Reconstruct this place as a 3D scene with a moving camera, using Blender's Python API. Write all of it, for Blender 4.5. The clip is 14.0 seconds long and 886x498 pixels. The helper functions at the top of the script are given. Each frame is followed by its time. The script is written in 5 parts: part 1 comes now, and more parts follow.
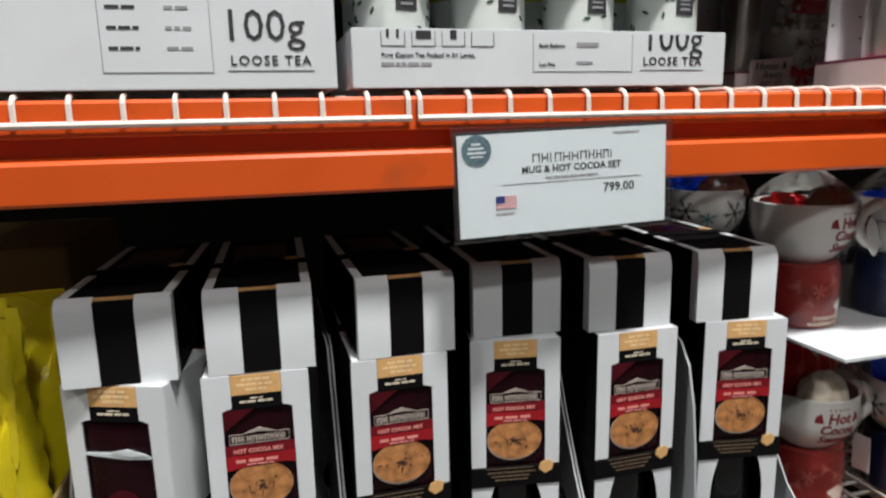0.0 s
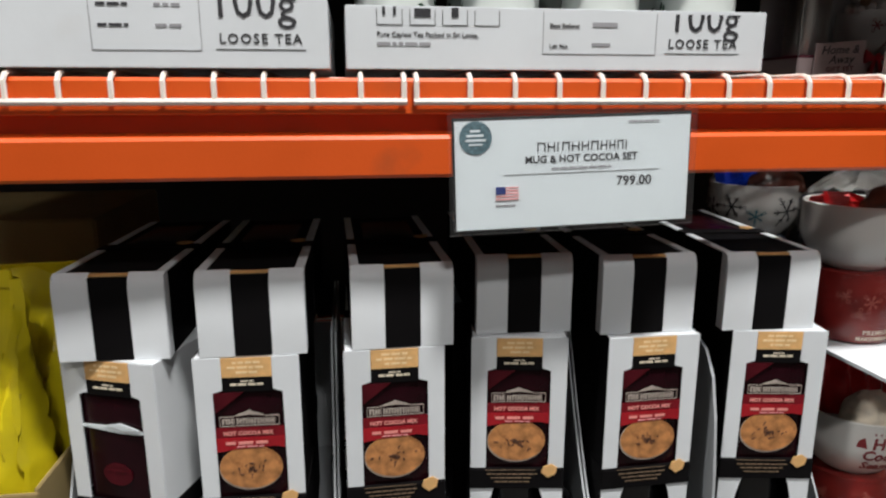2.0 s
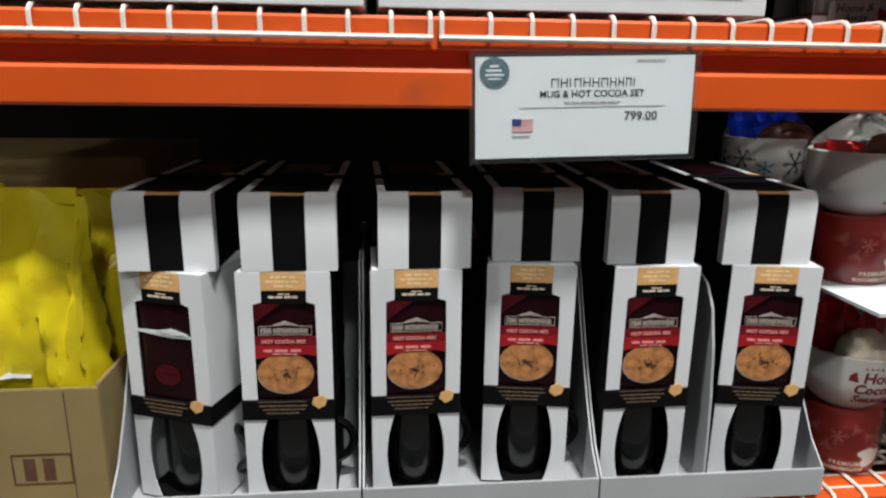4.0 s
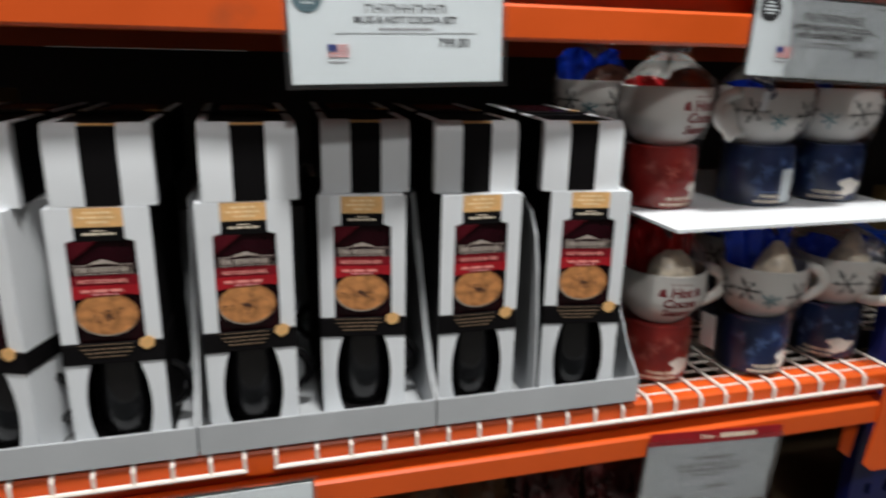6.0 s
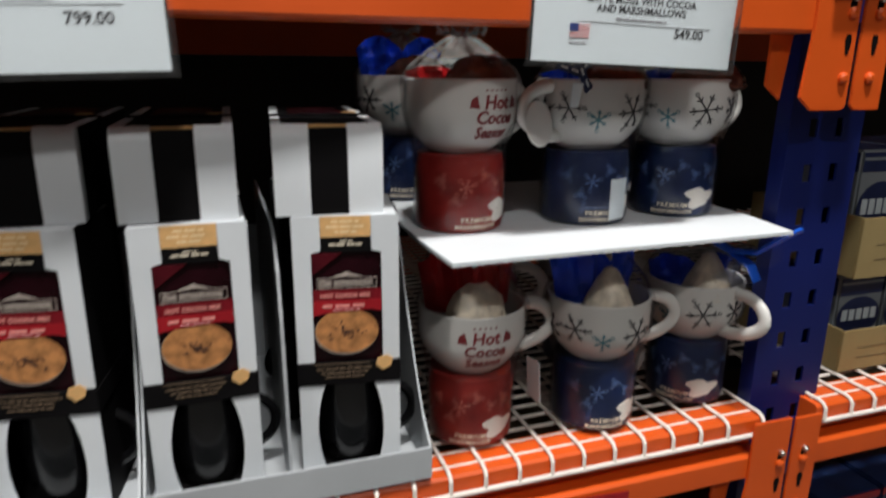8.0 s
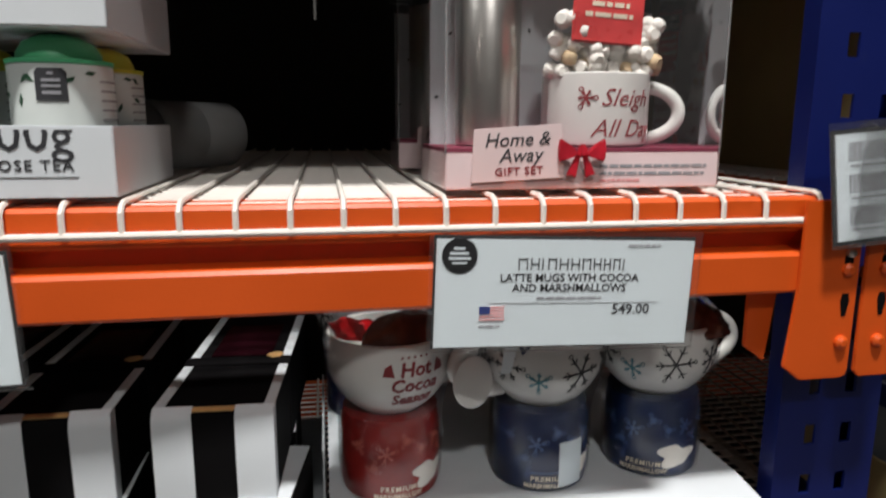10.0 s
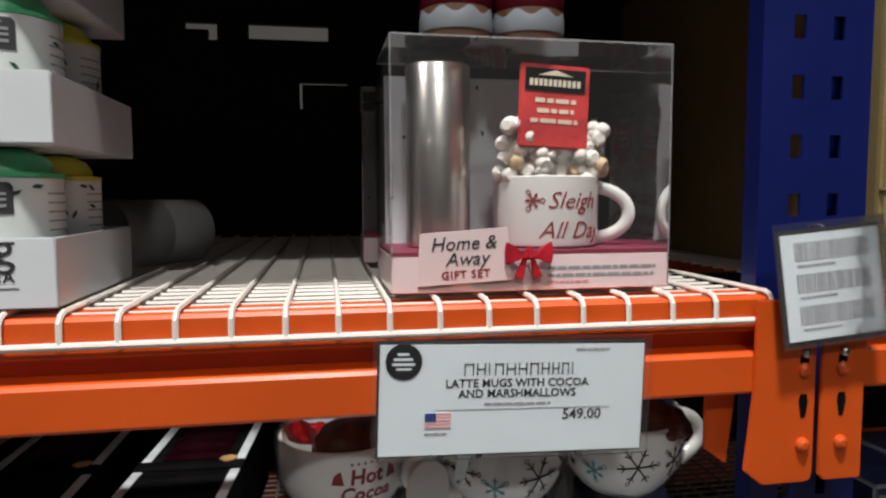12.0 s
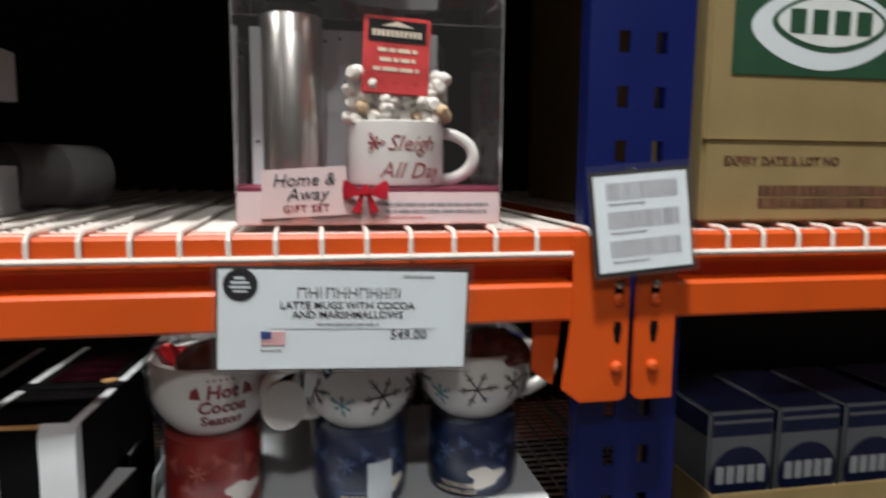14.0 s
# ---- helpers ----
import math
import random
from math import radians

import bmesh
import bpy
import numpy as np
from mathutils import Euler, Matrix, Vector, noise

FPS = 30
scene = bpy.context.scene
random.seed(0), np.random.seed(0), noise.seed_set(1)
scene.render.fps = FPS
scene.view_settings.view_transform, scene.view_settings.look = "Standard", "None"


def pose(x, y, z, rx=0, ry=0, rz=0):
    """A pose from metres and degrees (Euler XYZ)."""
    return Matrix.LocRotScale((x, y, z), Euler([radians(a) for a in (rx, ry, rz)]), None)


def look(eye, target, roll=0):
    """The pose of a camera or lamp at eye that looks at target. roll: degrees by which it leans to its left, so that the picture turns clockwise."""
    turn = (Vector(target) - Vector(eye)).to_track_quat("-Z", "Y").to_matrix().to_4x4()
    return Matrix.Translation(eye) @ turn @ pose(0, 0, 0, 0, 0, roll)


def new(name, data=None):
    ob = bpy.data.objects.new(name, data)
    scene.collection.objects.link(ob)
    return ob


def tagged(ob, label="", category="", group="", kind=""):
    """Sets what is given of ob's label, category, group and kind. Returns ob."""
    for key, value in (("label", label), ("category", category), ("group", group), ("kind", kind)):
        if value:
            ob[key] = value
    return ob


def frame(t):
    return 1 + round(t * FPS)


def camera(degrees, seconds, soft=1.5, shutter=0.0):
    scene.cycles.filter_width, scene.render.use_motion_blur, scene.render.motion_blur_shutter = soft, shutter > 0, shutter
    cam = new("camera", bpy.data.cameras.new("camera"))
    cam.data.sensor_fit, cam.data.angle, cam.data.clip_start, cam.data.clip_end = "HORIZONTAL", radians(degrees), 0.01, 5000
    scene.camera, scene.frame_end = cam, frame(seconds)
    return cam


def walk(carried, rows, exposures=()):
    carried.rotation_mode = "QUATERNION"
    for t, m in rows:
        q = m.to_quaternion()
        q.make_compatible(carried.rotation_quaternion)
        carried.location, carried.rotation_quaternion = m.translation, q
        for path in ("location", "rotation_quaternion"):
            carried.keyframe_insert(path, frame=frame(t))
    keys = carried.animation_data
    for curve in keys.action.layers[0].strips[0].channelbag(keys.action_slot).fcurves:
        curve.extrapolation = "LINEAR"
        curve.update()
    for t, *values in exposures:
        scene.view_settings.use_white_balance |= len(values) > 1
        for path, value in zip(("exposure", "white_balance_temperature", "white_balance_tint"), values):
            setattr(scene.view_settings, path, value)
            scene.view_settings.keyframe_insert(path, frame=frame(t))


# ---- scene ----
cam = camera(67.3, 14.0, soft=2.2, shutter=0.6)
METRES, EYE, TILT, LEAN, TURN = 1.1, 1.42, 0.0, 0.0, -14.5
ROWS = [
    (0.0, 0.0, 0.0, 0.0, -0.24, -10.98, 1.23),
    (0.5, 0.0289, 0.0224, 0.0091, 2.27, -10.95, -0.05),
    (1.0, 0.0522, 0.0326, 0.0034, 3.52, -12.32, 0.46),
    (1.5, 0.0617, 0.0356, 0.0043, 5.28, -12.51, 0.32),
    (2.0, 0.0649, 0.0325, 0.0043, 6.54, -12.74, 0.03),
    (2.5, 0.0682, 0.0165, 0.0053, 8.09, -14.17, -0.13),
    (3.0, 0.0694, -0.0007, -0.003, 9.18, -14.15, -0.78),
    (5.5, 0.1072, -0.0512, -0.0611, 5.89, -16.1, -0.73),
    (6.0, 0.1404, -0.0503, -0.0712, -0.8, -16.36, -1.3),
    (6.5, 0.1813, -0.0657, -0.1031, -5.08, -15.87, -0.45),
    (7.0, 0.2283, -0.0294, -0.1188, -7.19, -17.17, -0.64),
    (7.5, 0.299, 0.0448, -0.1212, -6.39, -15.78, -0.42),
    (8.0, 0.3611, 0.1155, -0.0896, -4.09, -15.5, -0.48),
    (8.5, 0.409, 0.1591, -0.0238, -2.41, -16.66, 1.7),
    (9.0, 0.4575, 0.1858, 0.0306, 2.82, -14.9, -0.15),
    (11.5, 0.5443, 0.2301, 0.0926, 4.71, -5.52, 0.04),
    (12.0, 0.5576, 0.2228, 0.0995, 4.52, -4.47, 0.2),
    (12.5, 0.58, 0.2129, 0.1018, 5.29, -4.26, -0.33),
    (13.0, 0.6117, 0.2025, 0.0975, 6.1, -5.16, 0.01),
    (13.5, 0.6499, 0.193, 0.0902, 6.42, -5.66, -0.48),
    (14.0, 0.6855, 0.1796, 0.0764, 3.8, -7.06, -0.51),
]
walk(cam, [(t, pose(0, 0, EYE, TILT, LEAN, TURN) @ pose(METRES * x, METRES * y, METRES * z, 90 + pitch, roll, yaw)) for t, x, y, z, yaw, pitch, roll in ROWS],
     exposures=[(0.0, -0.05), (3.0, -0.07), (5.5, -0.1), (7.5, -0.17), (9.0, -0.28), (11.5, -0.3), (14.0, -0.34)])

# ---- light ----
world = bpy.data.worlds.new("world")
scene.world = world
world.use_nodes = True
world.node_tree.nodes["Background"].inputs[0].default_value = (0.75, 0.85, 1.0, 1)
world.node_tree.nodes["Background"].inputs[1].default_value = 0.0


def area_lamp(name, x, y, z, w, d, power, colour=(1.0, 0.985, 0.955), aim=None):
    data = bpy.data.lights.new(name, "AREA")
    data.shape, data.size, data.size_y, data.energy, data.color = "RECTANGLE", w, d, power, colour
    ob = new(name, data)
    ob.matrix_world = look((x, y, z), aim or (x, y, 0))
    return ob


LAMP_Y, LAMP_Z = -0.5, 4.9
LAMPS = ((-2.6, LAMP_Y, 100), (0.55, LAMP_Y, 225), (3.7, LAMP_Y, 12), (0.5, -2.9, 85))
for lx, ly, lp in LAMPS:
    area_lamp("high_bay_lamp_light", lx, ly, LAMP_Z - 0.02, 0.5, 0.28, lp, aim=(lx, ly, 0))
area_lamp("next_aisle_light", 0.6, 3.2, 4.0, 0.8, 0.8, 60)

# ---- materials ----
def mat(name, colour, rough=0.5, metal=0.0, vary=0.12, scale=30.0, bump=0.1, bump_scale=200.0, coat=0.0, stain=None, per_object=0.0, spec=0.5):
    m = bpy.data.materials.new(name)
    m.use_nodes = True
    nt = m.node_tree
    n, l = nt.nodes, nt.links
    b = n["Principled BSDF"]
    b.inputs["Roughness"].default_value, b.inputs["Metallic"].default_value = rough, metal
    b.inputs["Coat Weight"].default_value = coat
    b.inputs["Specular IOR Level"].default_value = spec
    b.inputs["Coat Roughness"].default_value = 0.1
    tc = n.new("ShaderNodeTexCoord")
    n1, n2 = n.new("ShaderNodeTexNoise"), n.new("ShaderNodeTexNoise")
    n1.inputs["Scale"].default_value, n1.inputs["Detail"].default_value = scale, 5
    n2.inputs["Scale"].default_value, n2.inputs["Detail"].default_value = bump_scale, 4
    l.new(tc.outputs["Object"], n1.inputs["Vector"])
    l.new(tc.outputs["Object"], n2.inputs["Vector"])
    mix = n.new("ShaderNodeMix")
    mix.data_type = "RGBA"
    lo = [c * (1 - vary) for c in colour]
    hi = [min(1, c * (1 + vary)) for c in colour]
    mix.inputs[6].default_value, mix.inputs[7].default_value = (*lo, 1), (*hi, 1)
    ramp = n.new("ShaderNodeMapRange")
    ramp.inputs[1].default_value, ramp.inputs[2].default_value = 0.3, 0.7
    l.new(n1.outputs[0], ramp.inputs[0])
    l.new(ramp.outputs[0], mix.inputs[0])
    out = mix.outputs[2]
    if stain:
        n3 = n.new("ShaderNodeTexNoise")
        n3.inputs["Scale"].default_value, n3.inputs["Detail"].default_value = stain[1], 8
        l.new(tc.outputs["Object"], n3.inputs["Vector"])
        r3 = n.new("ShaderNodeMapRange")
        r3.inputs[1].default_value, r3.inputs[2].default_value, r3.inputs[4].default_value = stain[2], stain[2] + 0.12, stain[3]
        l.new(n3.outputs[0], r3.inputs[0])
        mx = n.new("ShaderNodeMix")
        mx.data_type = "RGBA"
        l.new(out, mx.inputs[6])
        mx.inputs[7].default_value = (*stain[0], 1)
        l.new(r3.outputs[0], mx.inputs[0])
        out = mx.outputs[2]
    if per_object:
        oi = n.new("ShaderNodeObjectInfo")
        hv = n.new("ShaderNodeHueSaturation")
        mr = n.new("ShaderNodeMapRange")
        mr.inputs[3].default_value, mr.inputs[4].default_value = 1 - per_object, 1 + per_object
        l.new(oi.outputs["Random"], mr.inputs[0])
        l.new(mr.outputs[0], hv.inputs["Value"])
        l.new(out, hv.inputs["Color"])
        out = hv.outputs[0]
    l.new(out, b.inputs["Base Color"])
    r2 = n.new("ShaderNodeMapRange")
    r2.inputs[3].default_value, r2.inputs[4].default_value = max(0.02, rough * 0.8), min(1, rough * 1.2)
    l.new(n1.outputs[0], r2.inputs[0])
    l.new(r2.outputs[0], b.inputs["Roughness"])
    if bump:
        bp = n.new("ShaderNodeBump")
        bp.inputs["Strength"].default_value, bp.inputs["Distance"].default_value = bump, 0.002
        l.new(n2.outputs[0], bp.inputs["Height"])
        l.new(bp.outputs[0], b.inputs["Normal"])
    return m


def clear_film(name, tint=(0.93, 0.95, 0.97), gloss=1.0, bump=0.5, scale=25.0, haze=0.0):
    m = bpy.data.materials.new(name)
    m.use_nodes = True
    n, l = m.node_tree.nodes, m.node_tree.links
    n.clear()
    out = n.new("ShaderNodeOutputMaterial")
    tr, gl, mx = n.new("ShaderNodeBsdfTransparent"), n.new("ShaderNodeBsdfGlossy"), n.new("ShaderNodeMixShader")
    tr.inputs[0].default_value = (*tint, 1)
    gl.inputs["Roughness"].default_value = 0.07
    fr = n.new("ShaderNodeFresnel")
    fr.inputs[0].default_value = 1.5
    mul = n.new("ShaderNodeMath")
    mul.operation, mul.use_clamp = "MULTIPLY", True
    mul.inputs[1].default_value = gloss
    ns, bp, tc = n.new("ShaderNodeTexNoise"), n.new("ShaderNodeBump"), n.new("ShaderNodeTexCoord")
    ns.inputs["Scale"].default_value, ns.inputs["Detail"].default_value = scale, 3
    bp.inputs["Strength"].default_value, bp.inputs["Distance"].default_value = bump, 0.01
    l.new(tc.outputs["Object"], ns.inputs["Vector"])
    l.new(ns.outputs[0], bp.inputs["Height"])
    l.new(bp.outputs[0], gl.inputs["Normal"])
    l.new(bp.outputs[0], fr.inputs["Normal"])
    l.new(fr.outputs[0], mul.inputs[0])
    l.new(mul.outputs[0], mx.inputs[0])
    l.new(tr.outputs[0], mx.inputs[1])
    l.new(gl.outputs[0], mx.inputs[2])
    last = mx
    if haze:
        df, m2 = n.new("ShaderNodeBsdfDiffuse"), n.new("ShaderNodeMixShader")
        df.inputs[0].default_value = (0.8, 0.8, 0.8, 1)
        m2.inputs[0].default_value = haze
        l.new(mx.outputs[0], m2.inputs[1])
        l.new(df.outputs[0], m2.inputs[2])
        last = m2
    l.new(last.outputs[0], out.inputs[0])
    return m


ORANGE = mat("orange_powder_coat", (0.66, 0.088, 0.008), 0.42, vary=0.08, scale=9, bump=0.08, bump_scale=350, stain=((0.35, 0.07, 0.02), 14, 0.66, 0.5))
BLUE = mat("blue_powder_coat", (0.003, 0.009, 0.095), 0.4, vary=0.12, scale=8, bump=0.08, bump_scale=350, stain=((0.02, 0.03, 0.12), 20, 0.68, 0.6))
WIRE = mat("white_coated_wire", (0.78, 0.72, 0.66), 0.4, vary=0.06, scale=40, bump=0.05, stain=((0.45, 0.4, 0.36), 60, 0.66, 0.5))
STEEL = mat("zinc_steel", (0.55, 0.53, 0.5), 0.3, 1.0, vary=0.1, bump=0.05)
BRUSHED = mat("brushed_stainless", (0.66, 0.63, 0.6), 0.30, 1.0, vary=0.06, scale=15, bump=0.06, bump_scale=90)
WHITECARD = mat("white_card", (0.68, 0.71, 0.74), 0.55, vary=0.04, scale=12, bump=0.06, bump_scale=150, stain=((0.6, 0.6, 0.6), 9, 0.68, 0.4), per_object=0.04)
TRAYCARD = mat("grey_white_tray_card", (0.41, 0.43, 0.45), 0.6, vary=0.05, scale=12, bump=0.08, bump_scale=150, per_object=0.05)
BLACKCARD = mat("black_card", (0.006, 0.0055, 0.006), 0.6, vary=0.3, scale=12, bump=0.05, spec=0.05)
GREYCARD = mat("grey_inner_card", (0.2, 0.2, 0.2), 0.7, vary=0.1, scale=20, bump=0.1)
KRAFT = mat("kraft_corrugated", (0.265, 0.195, 0.08), 0.8, vary=0.1, scale=14, bump=0.15, bump_scale=120, stain=((0.22, 0.15, 0.07), 10, 0.6, 0.5))
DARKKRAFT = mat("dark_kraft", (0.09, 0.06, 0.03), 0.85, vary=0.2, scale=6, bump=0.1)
PAPER = mat("white_paper", (0.66, 0.72, 0.75), 0.6, vary=0.02, scale=6, bump=0.03, bump_scale=60)
INK = mat("black_ink", (0.03, 0.03, 0.035), 0.6, vary=0.2, bump=0)
GREYINK = mat("grey_ink", (0.3, 0.3, 0.32), 0.6, vary=0.1, bump=0)
REDINK = mat("red_ink", (0.22, 0.02, 0.025), 0.5, vary=0.2, bump=0)
TEALINK = mat("teal_ink", (0.06, 0.22, 0.27), 0.5, vary=0.2, bump=0)
SEALINK = mat("grey_teal_ink", (0.10, 0.17, 0.20), 0.5, vary=0.5, scale=300, bump=0)
BLUEINK = mat("blue_ink", (0.03, 0.05, 0.2), 0.5, vary=0.2, bump=0)
PINKINK = mat("pink_ink", (0.7, 0.3, 0.3), 0.6, vary=0.1, bump=0)
TAN = mat("tan_tag", (0.72, 0.42, 0.17), 0.5, vary=0.15, scale=60, bump=0.05)
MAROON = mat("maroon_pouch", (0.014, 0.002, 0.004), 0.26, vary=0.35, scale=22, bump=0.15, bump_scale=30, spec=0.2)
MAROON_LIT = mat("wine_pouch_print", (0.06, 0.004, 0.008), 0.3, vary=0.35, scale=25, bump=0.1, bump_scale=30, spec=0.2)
REDBAND = mat("red_band", (0.32, 0.007, 0.014), 0.3, vary=0.15, scale=40, bump=0.1, bump_scale=30)
COCOA = mat("cocoa_print", (0.46, 0.20, 0.07), 0.3, vary=0.4, scale=90, bump=0.05, stain=((0.20, 0.065, 0.02), 70, 0.56, 0.8))
WINE = mat("wine_red_print", (0.16, 0.006, 0.012), 0.3, vary=0.3, scale=30, bump=0.05, spec=0.3)
PALERED = mat("pale_red_print", (0.75, 0.28, 0.25), 0.4, vary=0.1, bump=0)
PALETAN = mat("pale_tan_print", (0.86, 0.64, 0.36), 0.5, vary=0.1, bump=0)
BANDINK = mat("dull_gold_ink", (0.16, 0.11, 0.07), 0.5, vary=0.2, bump=0)
TINPRINT_RED = mat("pale_red_tin_print", (0.46, 0.12, 0.09), 0.35, vary=0.3, bump=0)
TINPRINT_BLUE = mat("pale_blue_tin_print", (0.07, 0.12, 0.26), 0.35, vary=0.3, bump=0)
BROWNBAG = mat("dark_sweets_in_film", (0.10, 0.035, 0.025), 0.25, vary=0.5, scale=60, bump=0.5, bump_scale=70, stain=((0.35, 0.2, 0.15), 45, 0.62, 0.7))
CREAMBAG = mat("mixed_sweets_in_film", (0.70, 0.62, 0.50), 0.3, vary=0.3, scale=70, bump=0.6, bump_scale=90, stain=((0.16, 0.09, 0.05), 60, 0.64, 0.9))
DIMPRINT = mat("dim_cream_print", (0.40, 0.34, 0.30), 0.4, vary=0.2, bump=0)
CREAM = mat("cream_print", (0.75, 0.66, 0.52), 0.4, vary=0.1, bump=0)
BLACKMUG = mat("black_glaze", (0.004, 0.004, 0.0045), 0.2, vary=0.1, bump=0.03)
GLAZE = mat("white_glaze", (0.72, 0.71, 0.68), 0.14, vary=0.03, scale=15, bump=0.03, bump_scale=40)
TINRED = mat("red_tin_print", (0.25, 0.018, 0.015), 0.3, vary=0.35, scale=28, bump=0.03, stain=((0.5, 0.14, 0.1), 30, 0.6, 0.5))
TINBLUE = mat("navy_tin_print", (0.008, 0.018, 0.065), 0.3, vary=0.35, scale=28, bump=0.03, stain=((0.09, 0.17, 0.42), 45, 0.66, 0.6))
FOILRED = mat("red_foil", (0.50, 0.010, 0.014), 0.3, 0.15, vary=0.3, scale=25, bump=0.6, bump_scale=30)
FOILBLUE = mat("blue_foil", (0.012, 0.07, 0.8), 0.28, 0.15, vary=0.3, scale=25, bump=0.6, bump_scale=30)
RIBBON = mat("blue_ribbon", (0.015, 0.14, 0.85), 0.3, 0.1, vary=0.2, bump=0.1)
SACHETRED = mat("red_sachet_film", (0.60, 0.05, 0.05), 0.28, vary=0.25, scale=30, bump=0.5, bump_scale=40)
BOWRED = mat("red_satin", (0.45, 0.015, 0.03), 0.35, vary=0.3, scale=80, bump=0.1)
MARSH = mat("marshmallow", (0.82, 0.78, 0.72), 0.8, vary=0.04, bump=0.15, bump_scale=90)
TANMARSH = mat("toasted_marshmallow", (0.62, 0.46, 0.28), 0.8, vary=0.1, bump=0.15, bump_scale=90)
BROWNFOOD = mat("brown_chocolate", (0.11, 0.05, 0.03), 0.5, vary=0.4, scale=40, bump=0.2)
PINKBASE = mat("blush_card", (0.75, 0.6, 0.6), 0.5, vary=0.05, scale=10, bump=0.04)
GREENLID = mat("mint_green_lid", (0.1, 0.5, 0.24), 0.4, vary=0.08, bump=0.03)
YELLOWLID = mat("yellow_lid", (0.62, 0.6, 0.06), 0.4, vary=0.08, bump=0.03)
CANWHITE = mat("white_canister", (0.7, 0.74, 0.72), 0.45, vary=0.05, bump=0.04, stain=((0.4, 0.46, 0.42), 55, 0.7, 0.7))
YELLOWBAG = mat("yellow_pouch", (0.66, 0.54, 0.012), 0.3, vary=0.18, scale=16, bump=0.8, bump_scale=16, stain=((0.42, 0.31, 0.01), 22, 0.6, 0.7))
GREENPRINT = mat("dark_green_print", (0.02, 0.07, 0.035), 0.5, vary=0.1, bump=0.03)
PACKGREY = mat("grey_white_pack", (0.2, 0.22, 0.24), 0.5, vary=0.08, scale=20, bump=0.05)
NAVYPRINT = mat("navy_print", (0.012, 0.02, 0.075), 0.4, vary=0.2, bump=0.03)
CONCRETE = mat("sealed_concrete", (0.13, 0.125, 0.12), 0.35, vary=0.15, scale=3, bump=0.05, stain=((0.2, 0.2, 0.19), 5, 0.6, 0.5))
PLASTER = mat("painted_wall", (0.08, 0.075, 0.07), 0.8, vary=0.15, scale=2, bump=0.05)
DARKSHEET = mat("dark_sheet", (0.012, 0.012, 0.013), 0.7, 0.0, vary=0.2, bump=0.05)
CELLO = clear_film("cellophane", tint=(0.98, 0.98, 0.985), gloss=0.45, bump=0.6, scale=34, haze=0.0)
CELLO_TIGHT = clear_film("tight_cellophane", tint=(0.985, 0.985, 0.99), gloss=0.5, bump=0.8, scale=40, haze=0.0)
ACETATE = clear_film("clear_acetate", tint=(0.98, 0.985, 0.99), gloss=0.9, bump=0.12, scale=12, haze=0.02)
SLEEVE = clear_film("clear_sign_sleeve", tint=(0.99, 0.99, 0.99), gloss=0.8, bump=0.1, scale=8, haze=0.01)
CLEAR = (CELLO, CELLO_TIGHT, ACETATE, SLEEVE)


# ---- mesh helpers ----
def bm_box(x0, x1, y0, y1, z0, z1, bevel=0.0, bm=None, segments=2):
    own = bmesh.new()
    bmesh.ops.create_cube(own, size=1)
    for v in own.verts:
        v.co = Vector(((x0 + x1) / 2 + v.co.x * (x1 - x0), (y0 + y1) / 2 + v.co.y * (y1 - y0), (z0 + z1) / 2 + v.co.z * (z1 - z0)))
    if bevel:
        bmesh.ops.bevel(own, geom=own.edges[:], offset=bevel, segments=segments, affect="EDGES", clamp_overlap=True)
    return merge(bm, own) if bm else own


def merge(bm, other, m=None):
    me = bpy.data.meshes.new("tmp")
    other.to_mesh(me)
    other.free()
    if m:
        me.transform(m)
    bm.from_mesh(me)
    bpy.data.meshes.remove(me)
    return bm


def bm_lathe(profile, steps=40, cap=True):
    """Turn (radius, z) points round the z axis."""
    bm = bmesh.new()
    rings = []
    for r, z in profile:
        rings.append([bm.verts.new((r * math.cos(2 * math.pi * k / steps), r * math.sin(2 * math.pi * k / steps), z)) for k in range(steps)])
    for a, b in zip(rings, rings[1:]):
        for k in range(steps):
            bm.faces.new((a[k], a[(k + 1) % steps], b[(k + 1) % steps], b[k]))
    if cap:
        bm.faces.new(list(reversed(rings[0])))
        bm.faces.new(rings[-1])
    return bm


def bm_tube(points, radius, steps=8, closed=False, flat=1.0):
    """A round rod along points; flat squeezes it along z of its frame."""
    bm = bmesh.new()
    pts = [Vector(p) for p in points]
    rings = []
    count = len(pts)
    q = before = None
    for i, p in enumerate(pts):
        if closed:
            d = pts[(i + 1) % count] - pts[i - 1]
        else:
            d = pts[min(i + 1, count - 1)] - pts[max(i - 1, 0)]
        q = before.rotation_difference(d) @ q if before else d.to_track_quat("Z", "Y")
        before = d
        rings.append([bm.verts.new(p + q @ Vector((radius * math.cos(2 * math.pi * k / steps), flat * radius * math.sin(2 * math.pi * k / steps), 0))) for k in range(steps)])
    for i in range(count if closed else count - 1):
        a, b = rings[i], rings[(i + 1) % count]
        for k in range(steps):
            bm.faces.new((a[k], a[(k + 1) % steps], b[(k + 1) % steps], b[k]))
    if not closed:
        bm.faces.new(list(reversed(rings[0])))
        bm.faces.new(rings[-1])
    return bm


